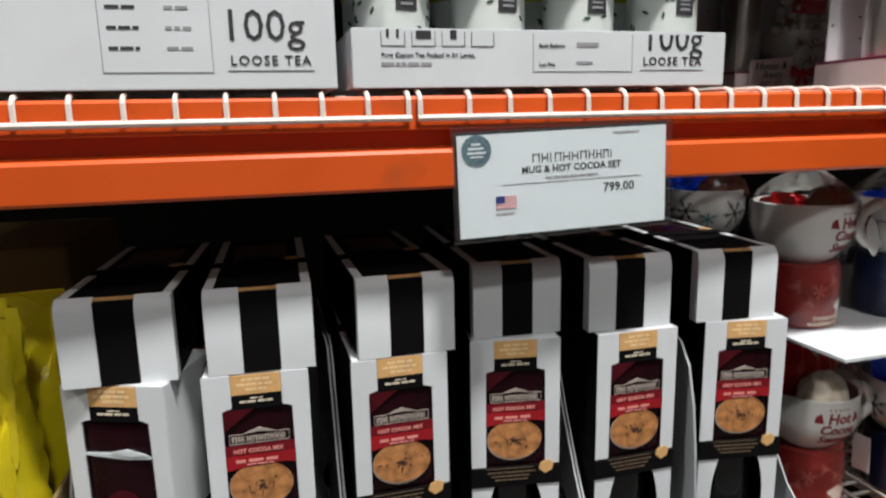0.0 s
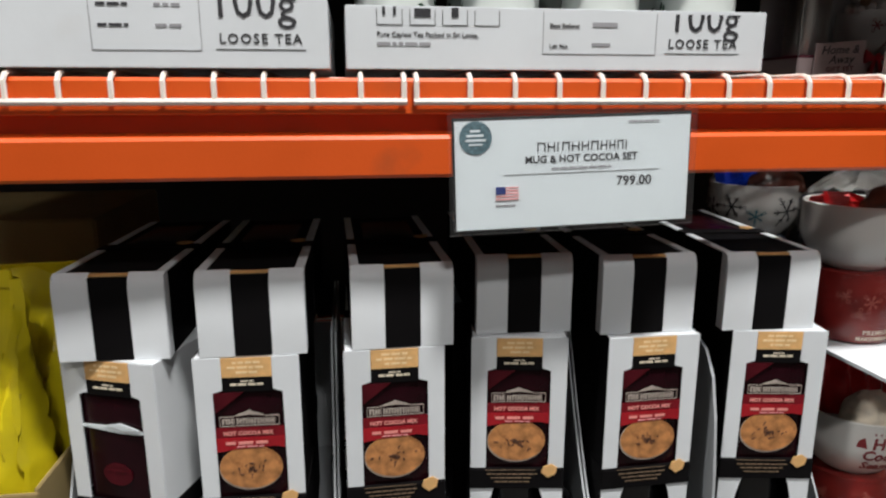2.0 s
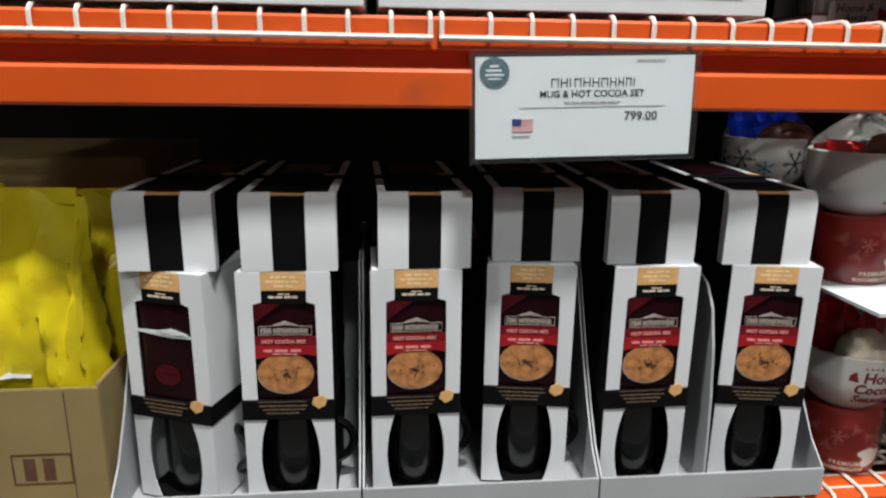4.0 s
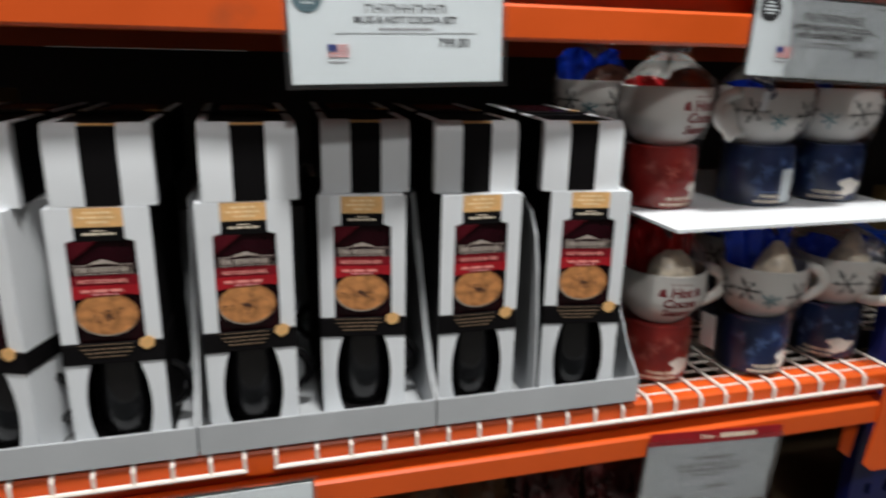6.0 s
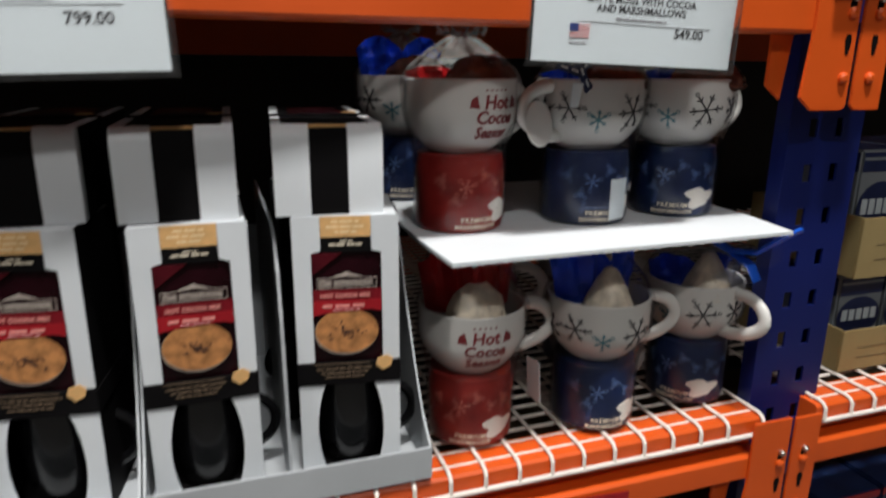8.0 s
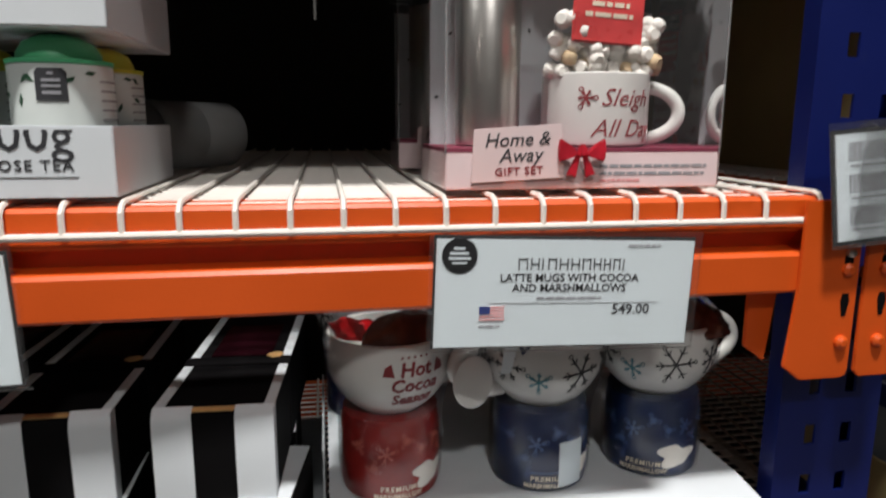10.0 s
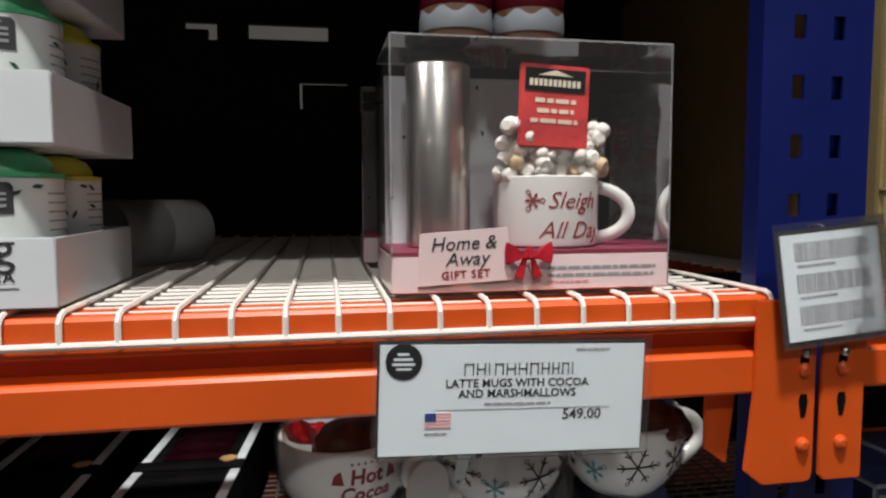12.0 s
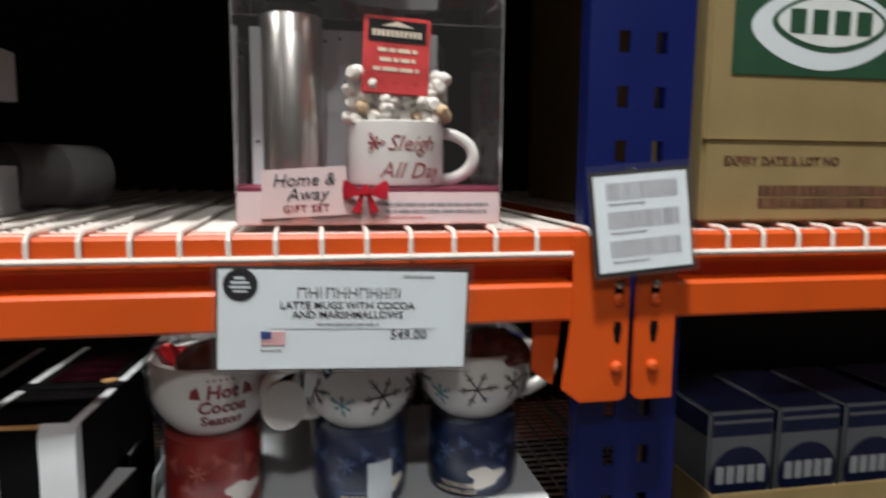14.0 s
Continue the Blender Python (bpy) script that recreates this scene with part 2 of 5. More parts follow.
def bm_prism(outline, y0, y1, bevel=0.0):
    """An outline in x, z pushed from y0 to y1."""
    bm = bmesh.new()
    a = [bm.verts.new((x, y0, z)) for x, z in outline]
    b = [bm.verts.new((x, y1, z)) for x, z in outline]
    bm.faces.new(a)
    bm.faces.new(list(reversed(b)))
    for i in range(len(a)):
        j = (i + 1) % len(a)
        bm.faces.new((a[j], a[i], b[i], b[j]))
    if bevel:
        bmesh.ops.bevel(bm, geom=bm.edges[:], offset=bevel, segments=2, affect="EDGES", clamp_overlap=True)
    bmesh.ops.recalc_face_normals(bm, faces=bm.faces)
    return bm


def bm_plate_with_holes(x0, x1, z0, z1, y0, y1, holes):
    """A flat sheet in x, z with rectangular holes (x0, x1, z0, z1)."""
    xs = sorted({x0, x1, *(h[0] for h in holes), *(h[1] for h in holes)})
    zs = sorted({z0, z1, *(h[2] for h in holes), *(h[3] for h in holes)})
    bm = bmesh.new()
    keep = {}
    for i in range(len(xs) - 1):
        for k in range(len(zs) - 1):
            cx, cz = (xs[i] + xs[i + 1]) / 2, (zs[k] + zs[k + 1]) / 2
            keep[i, k] = not any(h[0] < cx < h[1] and h[2] < cz < h[3] for h in holes)
    v = {}

    def vert(i, k, y):
        if (i, k, y) not in v:
            v[i, k, y] = bm.verts.new((xs[i], y, zs[k]))
        return v[i, k, y]
    for (i, k), on in keep.items():
        if not on:
            continue
        bm.faces.new((vert(i, k, y0), vert(i + 1, k, y0), vert(i + 1, k + 1, y0), vert(i, k + 1, y0)))
        bm.faces.new((vert(i, k + 1, y1), vert(i + 1, k + 1, y1), vert(i + 1, k, y1), vert(i, k, y1)))
        for di, dk, a, b in ((-1, 0, (i, k), (i, k + 1)), (1, 0, (i + 1, k + 1), (i + 1, k)), (0, -1, (i + 1, k), (i, k)), (0, 1, (i, k + 1), (i + 1, k + 1))):
            if not keep.get((i + di, k + dk), False):
                bm.faces.new((vert(*a, y0), vert(*b, y0), vert(*b, y1), vert(*a, y1)))
    bmesh.ops.recalc_face_normals(bm, faces=bm.faces)
    return bm


def obj(name, bm, material, smooth=False):
    me = bpy.data.meshes.new(name)
    bm.to_mesh(me)
    bm.free()
    me.materials.append(material)
    if smooth:
        me.shade_smooth()
        me.set_sharp_from_angle(angle=radians(38))
    return new(name, me)


def part(name, bm, material, parent, label="", smooth=False, m=None):
    ob = obj(name, bm, material, smooth)
    ob.parent = parent
    if m is not None:
        ob.matrix_basis = m
    if label:
        ob["label"] = label
    if material in CLEAR:
        ob.visible_shadow = False
    return ob


def thing(name, label, category, group="", m=None, kind=""):
    ob = new(name)
    ob.empty_display_size = 0.05
    tagged(ob, label, category, group, kind)
    if m is not None:
        ob.matrix_basis = m
    return ob


def bm_text(words, size, depth=0.0004, align="CENTER", bold=0.0, shear=0.0, spacing=1.0):
    """Letters in the x, z plane, read from -y, with their baseline at z = 0."""
    cu = bpy.data.curves.new("words", "FONT")
    cu.body, cu.size, cu.align_x, cu.extrude, cu.offset, cu.shear, cu.space_character = words, size, align, depth / 2, bold, shear, spacing
    cu.resolution_u = 2
    ob = bpy.data.objects.new("words", cu)
    scene.collection.objects.link(ob)
    me = bpy.data.meshes.new_from_object(ob.evaluated_get(bpy.context.evaluated_depsgraph_get()))
    me.transform(Matrix.Rotation(radians(90), 4, "X"))
    bm = bmesh.new()
    bm.from_mesh(me)
    bpy.data.meshes.remove(me)
    bpy.data.objects.remove(ob)
    bpy.data.curves.remove(cu)
    return bm


def moved(bm, x=0, y=0, z=0, rot=None):
    m = Matrix.Translation((x, y, z)) @ (rot or Matrix())
    bmesh.ops.transform(bm, matrix=m, verts=bm.verts)
    return bm


def wrapped(bm, radius, profile=None):
    """Lay flat marks (x along the round, z up, y outwards) round an upright axis, facing -y."""
    for v in bm.verts:
        r = (profile(v.co.z) if profile else radius) - v.co.y
        a = v.co.x / radius
        v.co.x, v.co.y = r * math.sin(a), -r * math.cos(a)
    return bm


def bm_bars(rows, y0, y1):
    """Plain bars for print: rows of (x0, x1, z0, z1)."""
    bm = bmesh.new()
    for x0, x1, z0, z1 in rows:
        bm_box(x0, x1, y0, y1, z0, z1, bm=bm)
    return bm


def word_bars(x0, x1, z, h, rng, y0, y1, mean=0.01):
    rows, x = [], x0
    while x < x1 - 0.002:
        w = min(x1 - x, mean * rng.uniform(0.4, 1.5))
        rows.append((x, x + w, z, z + h))
        x += w + mean * 0.2
    return bm_bars(rows, y0, y1)


# ---- room ----
def slab(name, x0, x1, y0, y1, z0, z1, material, label, category):
    return tagged(obj(name, bm_box(x0, x1, y0, y1, z0, z1), material), label, category, kind="structure")


slab("floor", -6, 7, -3.2, 5.2, -0.1, 0, CONCRETE, "sealed grey concrete floor of a warehouse shop", "floor")
slab("ceiling", -6, 7, -3.2, 5.2, 5.6, 5.7, PLASTER, "plain high ceiling above the aisle", "ceiling")
slab("wall_south", -6, 7, -3.3, -3.2, 0, 5.6, PLASTER, "plain wall across the aisle", "wall")
slab("wall_north", -6, 7, 5.2, 5.3, 0, 5.6, PLASTER, "plain far wall beyond the next aisle", "wall")
slab("wall_west", -6.1, -6, -3.2, 5.2, 0, 5.6, PLASTER, "plain wall at the aisle's end", "wall")
slab("wall_east", 7, 7.1, -3.2, 5.2, 0, 5.6, PLASTER, "plain wall at the aisle's other end", "wall")
# Added near-black sheet for the darkness behind; L slots stand for a bracket's glint.
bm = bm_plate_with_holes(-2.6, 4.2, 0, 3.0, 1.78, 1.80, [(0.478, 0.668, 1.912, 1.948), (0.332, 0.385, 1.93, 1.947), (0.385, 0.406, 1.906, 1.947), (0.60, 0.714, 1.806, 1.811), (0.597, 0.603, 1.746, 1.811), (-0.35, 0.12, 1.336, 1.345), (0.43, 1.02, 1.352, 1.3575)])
tagged(obj("wall_rack_dark", bm, DARKSHEET), "added near-black sheet standing for the dark behind the rack", "back panel", kind="structure")
# Unseen boards and slab, added to block lamp light from the upper bay.
slab("ceiling_light_block", -2.6, 4.2, 0.635, 1.78, 2.1, 2.14, DARKKRAFT, "unseen boards added to keep the upper bay dark", "shelf board")
slab("wall_light_block", -2.6, 4.2, 0.635, 0.675, 1.80, 2.1, DARKKRAFT, "unseen slab added to shade the upper deck", "shelf front")
# Unseen near-black sheets, added to shut light out at the rack's ends.
slab("wall_rack_west", -2.64, -2.6, 0.62, 1.8, 0, 3.0, DARKSHEET, "added dark sheet closing the rack's end", "end panel")
slab("wall_rack_east", 4.2, 4.24, 0.62, 1.8, 0, 3.0, DARKSHEET, "added dark sheet closing the rack's end", "end panel")
for lx, ly, lp in LAMPS:
    lamp = thing("high_bay_lamp", "white industrial high-bay lamp hung over the aisle", "ceiling lamp", "aisle lamps", pose(lx, ly, LAMP_Z))
    part("housing", bm_box(-0.27, 0.27, -0.16, 0.16, 0.02, 0.09, 0.01), WHITECARD, lamp)
    part("rod", bm_tube([(0, 0, 0.09), (0, 0, 0.7)], 0.01), STEEL, lamp)

# ---- rack ----
UP, LOW = 1.448, 0.905
BEAM_Y = 0.607


def rack_post(x0, x1, y):
    post = thing("rack_upright", "blue painted steel rack upright with two rows of slots", "rack upright", "rack uprights", pose(0, 0, 0))
    holes = []
    z = 0.1835
    while z < 2.85:
        for sx in (x0 + 0.0365, x0 + 0.0765):
            holes.append((sx - 0.006, sx + 0.006, z - 0.0105, z + 0.0105))
        z += 0.0535
    part("front_face", bm_plate_with_holes(x0, x1, 0.01, 3.0, y, y + 0.003, holes), BLUE, post)
    part("side_face", bm_box(x0, x0 + 0.003, y + 0.003, y + 0.022, 0.01, 3.0), BLUE, post)
    part("side_face", bm_box(x1 - 0.003, x1, y + 0.003, y + 0.022, 0.01, 3.0), BLUE, post)
    part("back_lip", bm_box(x0 + 0.003, x0 + 0.025, y + 0.019, y + 0.022, 0.01, 3.0), BLUE, post)
    part("back_lip", bm_box(x1 - 0.025, x1 - 0.003, y + 0.019, y + 0.022, 0.01, 3.0), BLUE, post)
    part("base_plate", bm_box(x0 - 0.02, x1 + 0.02, y - 0.02, y + 0.12, 0, 0.01), BLUE, post)
    return post


rack_post(1.043, 1.155, 0.632)
rack_post(-1.665, -1.541, 0.632)


def rack_beam(x0, x1, top, height, ends):
    """A step beam with an end plate at each end in ends ('l', 'r')."""
    beam = thing("rack_beam", "orange painted steel shelf beam with bolted end plates", "rack beam", "rack beams", pose(0, 0, 0))
    y = BEAM_Y
    t0, b0 = top - 0.006, top - height
    outline = [(y, t0), (y - 0.003, t0 - 0.003), (y - 0.003, top - 0.036), (y + 0.014, top - 0.037), (y + 0.014, top - 0.052), (y - 0.007, top - 0.0545), (y - 0.010, top - 0.0575), (y - 0.010, b0 + 0.003), (y - 0.007, b0), (y + 0.045, b0), (y + 0.045, t0)]
    body = bm_prism(outline, x0, x1)
    bmesh.ops.transform(body, matrix=Matrix(((0, 1, 0, 0), (1, 0, 0, 0), (0, 0, 1, 0), (0, 0, 0, 1))), verts=body.verts)
    bmesh.ops.recalc_face_normals(body, faces=body.faces)
    part("beam_body", body, ORANGE, beam)
    for e in ends:
        if e == "r":
            a, b = x1 - 0.036, x1 + 0.037
            shape = [(a + 0.024, top - 0.172), (b - 0.008, top - 0.172), (b - 0.002, top - 0.170), (b, top - 0.164), (b, top - 0.008), (a + 0.014, top - 0.008), (a + 0.014, top - 0.09), (a + 0.006, top - 0.158)]
            sx, cx = a, b - 0.012
        else:
            a, b = x0 - 0.044, x0 - 0.001
            shape = [(a + 0.006, top - 0.172), (b, top - 0.172), (b, top - 0.010), (a, top - 0.010), (a, top - 0.166)]
            sx, cx = b, a + 0.020
        plate = part("end_plate", bm_prism(shape, y - 0.0145, y - 0.0105, 0.001), ORANGE, beam)
        if e == "r":
            part("return_plate", bm_prism([(a - 0.016, top - 0.146), (a + 0.006, top - 0.162), (a + 0.014, top - height - 0.001), (a - 0.016, top - height - 0.001)], y + 0.012, y + 0.016, 0.001), ORANGE, beam)
        for z in (0.070, 0.137):
            bolt = bm_lathe([(0.0062, 0), (0.0062, 0.003), (0.003, 0.0055)], 12)
            part("bolt", moved(bolt, cx, y - 0.0145, top - z, Matrix.Rotation(radians(90), 4, "X")), ORANGE, plate)
        for z in (0.058, 0.095):
            key = bm_prism([(cx - 0.0045, top - z - 0.004), (cx - 0.002, top - z - 0.018), (cx + 0.002, top - z - 0.018), (cx + 0.0045, top - z - 0.004), (cx + 0.003, top - z + 0.003), (cx - 0.003, top - z + 0.003)], y - 0.0151, y - 0.0143)
            part("keyhole", key, BLACKCARD, plate)
        pin = bm_lathe([(0.004, 0), (0.004, 0.004), (0.002, 0.006)], 10)
        part("locking_pin", moved(pin, cx, y - 0.0145, top - 0.055, Matrix.Rotation(radians(90), 4, "X")), STEEL, plate)
    return beam


for top, h in ((UP, 0.091), (LOW, 0.088), (0.36, 0.09)):
    rack_beam(-1.5, 1.040, top, h, "r")
    rack_beam(1.127, 3.7, top, h, "l")


def wire_deck(x0, x1, top, first, last):
    """A welded wire deck with a front lip that hooks over the beam."""
    deck = thing("wire_deck", "white coated wire shelf deck with a front lip", "wire deck", "wire decks", pose(0, 0, 0))
    r = 0.0024
    lip_y, drop = 0.599, 0.026
    path = [(0, 1.62, top - r), (0, lip_y + 0.012, top - r), (0, lip_y + 0.005, top - r - 0.002), (0, lip_y + 0.0006, top - r - 0.007), (0, lip_y, top - drop)]
    wire = obj("long_wire", bm_tube(path, r, 6), WIRE, True)
    wire.parent = deck
    wire.matrix_basis = pose(x0 + r, 0, 0)
    xs = []
    x = first
    while x < last + 0.001:
        xs.append(x)
        x += 0.04
    for x in [*xs, x1 - r]:
        w = new("long_wire", wire.data)
        w.parent, w.matrix_basis = deck, pose(x, 0, 0)
    part("lip_wire", bm_tube([(x0, lip_y, top - drop), (x1, lip_y, top - drop)], 0.003, 8), WIRE, deck, smooth=True)
    cross = obj("cross_wire", bm_tube([(x0, 0, 0), (x1, 0, 0)], r, 6), WIRE, True)
    cross.parent, cross.matrix_basis = deck, pose(0, 0.622, top - 3 * r)
    y = 0.647
    while y < 1.62:
        w = new("cross_wire", cross.data)
        w.parent, w.matrix_basis = deck, pose(0, y, top - 3 * r)
        y += 0.025
    for k in range(2):
        sx = x0 + (x1 - x0) * (k + 0.5) / 2
        part("support_channel", bm_box(sx - 0.006, sx + 0.006, 0.66, 1.6, top - 0.03, top - 4.1 * r), WIRE, deck)
    return deck


for top, a, b in ((UP, 0.1285, 0.1345), (LOW, 0.104, 0.134)):
    wire_deck(a - 0.92, a, top, a - 0.92 + 0.041, a - 0.03)
    wire_deck(b, b + 0.905, top, b + 0.049, b + 0.87)
    wire_deck(1.135, 2.04, top, 1.183, 2.0)
rear = thing("rear_beam", "dark rear shelf beam of the rack", "rack beam", "rear beams", pose(0, 0, 0))
for top in (UP, LOW, 0.36):
    part("beam_body", bm_box(-1.5, 3.7, 1.60, 1.64, top - 0.11, top - 0.012, 0.003), ORANGE, rear)
slab("shelf_board_low", -1.5, 3.7, 0.66, 1.6, 0.356, 0.372, DARKKRAFT, "board on the lowest shelf of the rack", "shelf board")


# ---- price signs ----
def sign(x0, x1, z0, z1, y, kind, tilt=0.0, roll=0.0):
    w, h = x1 - x0, z1 - z0
    s = thing("price_sign", {"cocoa": "white price card for a cocoa set in a clear sleeve", "latte": "white price card for latte mugs in a clear sleeve", "new": "white price card with a red header in a clear sleeve", "plain": "white price card with faint print in a clear sleeve"}[kind], "price sign", "price signs", pose(x0, y, z0, 0, roll, tilt))
    part("sleeve", bm_box(-0.006, w + 0.006, -0.0014, 0.0, -0.004, h + 0.008, 0.0004), SLEEVE, s)
    part("sleeve_edge", bm_box(-0.006, w + 0.006, 0.002, 0.0036, -0.0052, -0.0042), ACETATE, s)
    part("backing", bm_box(-0.002, w + 0.002, 0.0024, 0.0034, -0.002, h + 0.003, 0.0004), DARKSHEET, s)
    card = part("card", bm_box(0, w, 0.0005, 0.0016, 0, h), PAPER, s)
    rng = random.Random(len(kind))
    a, b = 0.0001, 0.0005
    if kind in ("cocoa", "latte"):
        cx = w * (0.53 if kind == "cocoa" else 0.51)
        bh = 0.0085 if kind == "cocoa" else 0.0100
        zt = h * (0.70 if kind == "cocoa" else 0.72)
        bw = 0.082 if kind == "cocoa" else 0.090
        widths = [1.2, 1.1, 0.4, 1.1, 1.15, 1.1, 1.1, 1.0, 0.9, 0.9, 0.4]
        x, rows = cx - bw / 2, []
        stroke = bw * 0.011
        for n, q in enumerate(widths):
            ww = bw * q / (sum(widths) + 0.30 * len(widths))
            rows.append((x, x + stroke, zt, zt + bh))
            if q > 0.5:
                rows.append((x + ww - stroke, x + ww, zt, zt + bh))
                level = zt + bh * (0.45 if n % 3 else 0.85)
                rows.append((x + stroke, x + ww - stroke, level, level + stroke))
            x += ww + bw * 0.027
        part("brand_mark", bm_bars(rows, a, b), INK, card)
        lines = ["MUG & HOT COCOA SET"] if kind == "cocoa" else ["LATTE MUGS WITH COCOA", "AND MARSHMALLOWS"]
        size = 0.0092 if kind == "cocoa" else 0.0094
        zl = zt - 0.0095
        for line in lines:
            part("print", moved(bm_text(line, size, 0.0004, bold=0.00012), cx, 0.0003, zl), INK, card)
            zl -= 0.0085
        part("print", word_bars(cx - 0.028, cx + 0.028, zl + 0.002, 0.002, rng, a, b, 0.006), GREYINK, card)
        part("print", bm_bars([(w * 0.2, w * 0.87, zl - 0.0012, zl - 0.0007)], a, b), GREYINK, card)
        price = "799.00" if kind == "cocoa" else "549.00"
        part("print", moved(bm_text(price, 0.0125, 0.0004, bold=0.00012), w * 0.76, 0.0003, h * (0.36 if kind == "cocoa" else 0.30)), INK, card)
        fx, fz = w * 0.165, h * (0.26 if kind == "cocoa" else 0.24)
        flag = part("flag", bm_box(fx, fx + 0.021, 0.0001, 0.0005, fz, fz + 0.013), PAPER, card)
        part("stripe_print", bm_bars([(fx, fx + 0.021, fz + 0.001 + 0.0026 * k, fz + 0.0022 + 0.0026 * k) for k in range(5)], -0.0002, 0.0001), PINKINK, flag)
        part("canton", bm_box(fx, fx + 0.009, -0.0004, -0.0002, fz + 0.0062, fz + 0.013), BLUEINK, flag)
        part("print", word_bars(fx, fx + 0.018, fz - 0.005, 0.0018, rng, a, b, 0.005), GREYINK, card)
        part("print", word_bars(w * 0.73, w * 0.86, h * 0.94, 0.002, rng, a, b, 0.006), GREYINK, card)
        lx, lz, lr = w * 0.085, h * 0.85, 0.0145
        disc = bm_lathe([(lr, 0), (lr, 0.0004)], 32)
        seal = part("round_seal", moved(disc, lx, 0.0004, lz, Matrix.Rotation(radians(90), 4, "X")), SEALINK if kind == "cocoa" else INK, card)
        ring = bm_bars([(lx - 0.008, lx + 0.007, lz + 0.001, lz + 0.003), (lx - 0.009, lx + 0.009, lz - 0.003, lz - 0.001), (lx - 0.006, lx + 0.006, lz - 0.0065, lz - 0.005), (lx - 0.005, lx + 0.004, lz + 0.005, lz + 0.007)], -0.0003, 0.0000)
        part("seal_print", ring, PAPER, seal)
    else:
        if kind == "new":
            part("header", bm_box(-0.003, w + 0.003, 0.0, 0.001, h, h + 0.019), REDBAND, s)
            part("header_print", moved(bm_text("New", 0.011, 0.0004), w * 0.42, -0.0002, h + 0.006), CREAM, s)
            part("header_print", word_bars(w * 0.52, w * 0.8, h + 0.006, 0.007, rng, -0.0004, 0.0, 0.008), CREAM, s)
        for k, (x, y2, z, hh) in enumerate(((0.36, 0.66, 0.72, 0.006), (0.22, 0.78, 0.62, 0.004), (0.25, 0.75, 0.54, 0.004), (0.36, 0.62, 0.46, 0.004), (0.5, 0.68, 0.25, 0.006), (0.22, 0.34, 0.15, 0.003))):
            part("print", word_bars(w * x, w * y2, h * z, hh, rng, a, b, 0.008), GREYINK, card)
    return s


sign(0.171, 0.388, 1.309, 1.405, 0.5925, "cocoa", 0.3, -1.6)
sign(0.692, 0.912, 1.326, 1.415, 0.5925, "latte", 0, 2.0)
sign(0.618, 0.832, 0.737, 0.838, 0.590, "new", 1.0, 4.2)
sign(-0.03, 0.175, 0.760, 0.862, 0.585, "plain", 0)


def barcode_sign():
    w, h = 0.094, 0.090
    s = thing("barcode_card", "white card with three barcodes in a clear sleeve", "barcode card", m=Matrix.Translation((1.038, 0.576, 1.406)) @ pose(0, 0, 0, -5, -5, 0))
    part("sleeve", bm_box(-0.007, w + 0.006, -0.0016, -0.0002, -0.006, h + 0.010, 0.0004), SLEEVE, s)
    part("backing", bm_box(-0.004, w + 0.003, 0.0018, 0.0026, -0.004, h + 0.004, 0.0004), DARKSHEET, s)
    card = part("card", bm_box(0, w, 0.0004, 0.0016, 0, h), PAPER, s)
    rng = random.Random(4)
    for z in (0.013, 0.040, 0.067):
        rows, x = [], 0.012
        while x < 0.083:
            q = rng.choice((0.0006, 0.0009, 0.0013))
            rows.append((x, x + q, z, z + 0.016))
            x += q + rng.choice((0.0006, 0.0008, 0.0012))
        part("barcode", bm_bars(rows, 0.0, 0.0004), GREYINK, card)
        part("print", word_bars(0.014, 0.05, z - 0.005, 0.002, rng, 0.0, 0.0004, 0.006), GREYINK, card)
    part("hook", bm_tube([(w * 0.5, 0.004, h + 0.002), (w * 0.5, 0.012, h + 0.006), (w * 0.5, 0.026, h + 0.006)], 0.001), STEEL, s)
    return s


barcode_sign()


# ---- cocoa gift boxes ----
def front_card(b, h, waist):
    """The white window card of a cocoa box, with its tabs and printed cup; front at y = 0, foot at z = 0."""
    hw = 0.050
    bt, bb = waist
    pt = h - 0.034
    tall = [(-hw, bt), (-hw, h), (-0.0238, h), (-0.0238, pt), (-0.0335, pt - 0.002), (-0.0335, bt)]
    low = [(-hw, 0.0), (-hw, bb)]
    for k in range(9):
        q = k / 8
        low.append((-0.0235 - 0.0095 * math.sin(math.pi * q) ** 0.8, bb * (1 - q)))
    for sgn in (1, -1):
        part("front_strip", bm_prism([(sgn * px, pz) for px, pz in tall], 0, 0.0014, 0.0005), WHITECARD, b)
        part("front_strip", bm_prism([(sgn * px, pz) for px, pz in low], 0, 0.0014, 0.0005), WHITECARD, b)


def curved_sheet(x0, x1, z0, z1, y, bulge, nx=10, nz=16):
    bm = bmesh.new()
    grid = [[bm.verts.new((x0 + (x1 - x0) * i / nx, y - bulge * math.sin(math.pi * i / nx) ** 0.5 * math.sin(math.pi * k / nz) ** 0.4, z0 + (z1 - z0) * k / nz)) for k in range(nz + 1)] for i in range(nx + 1)]
    for i in range(nx):
        for k in range(nz):
            bm.faces.new((grid[i][k], grid[i + 1][k], grid[i + 1][k + 1], grid[i][k + 1]))
    return bm


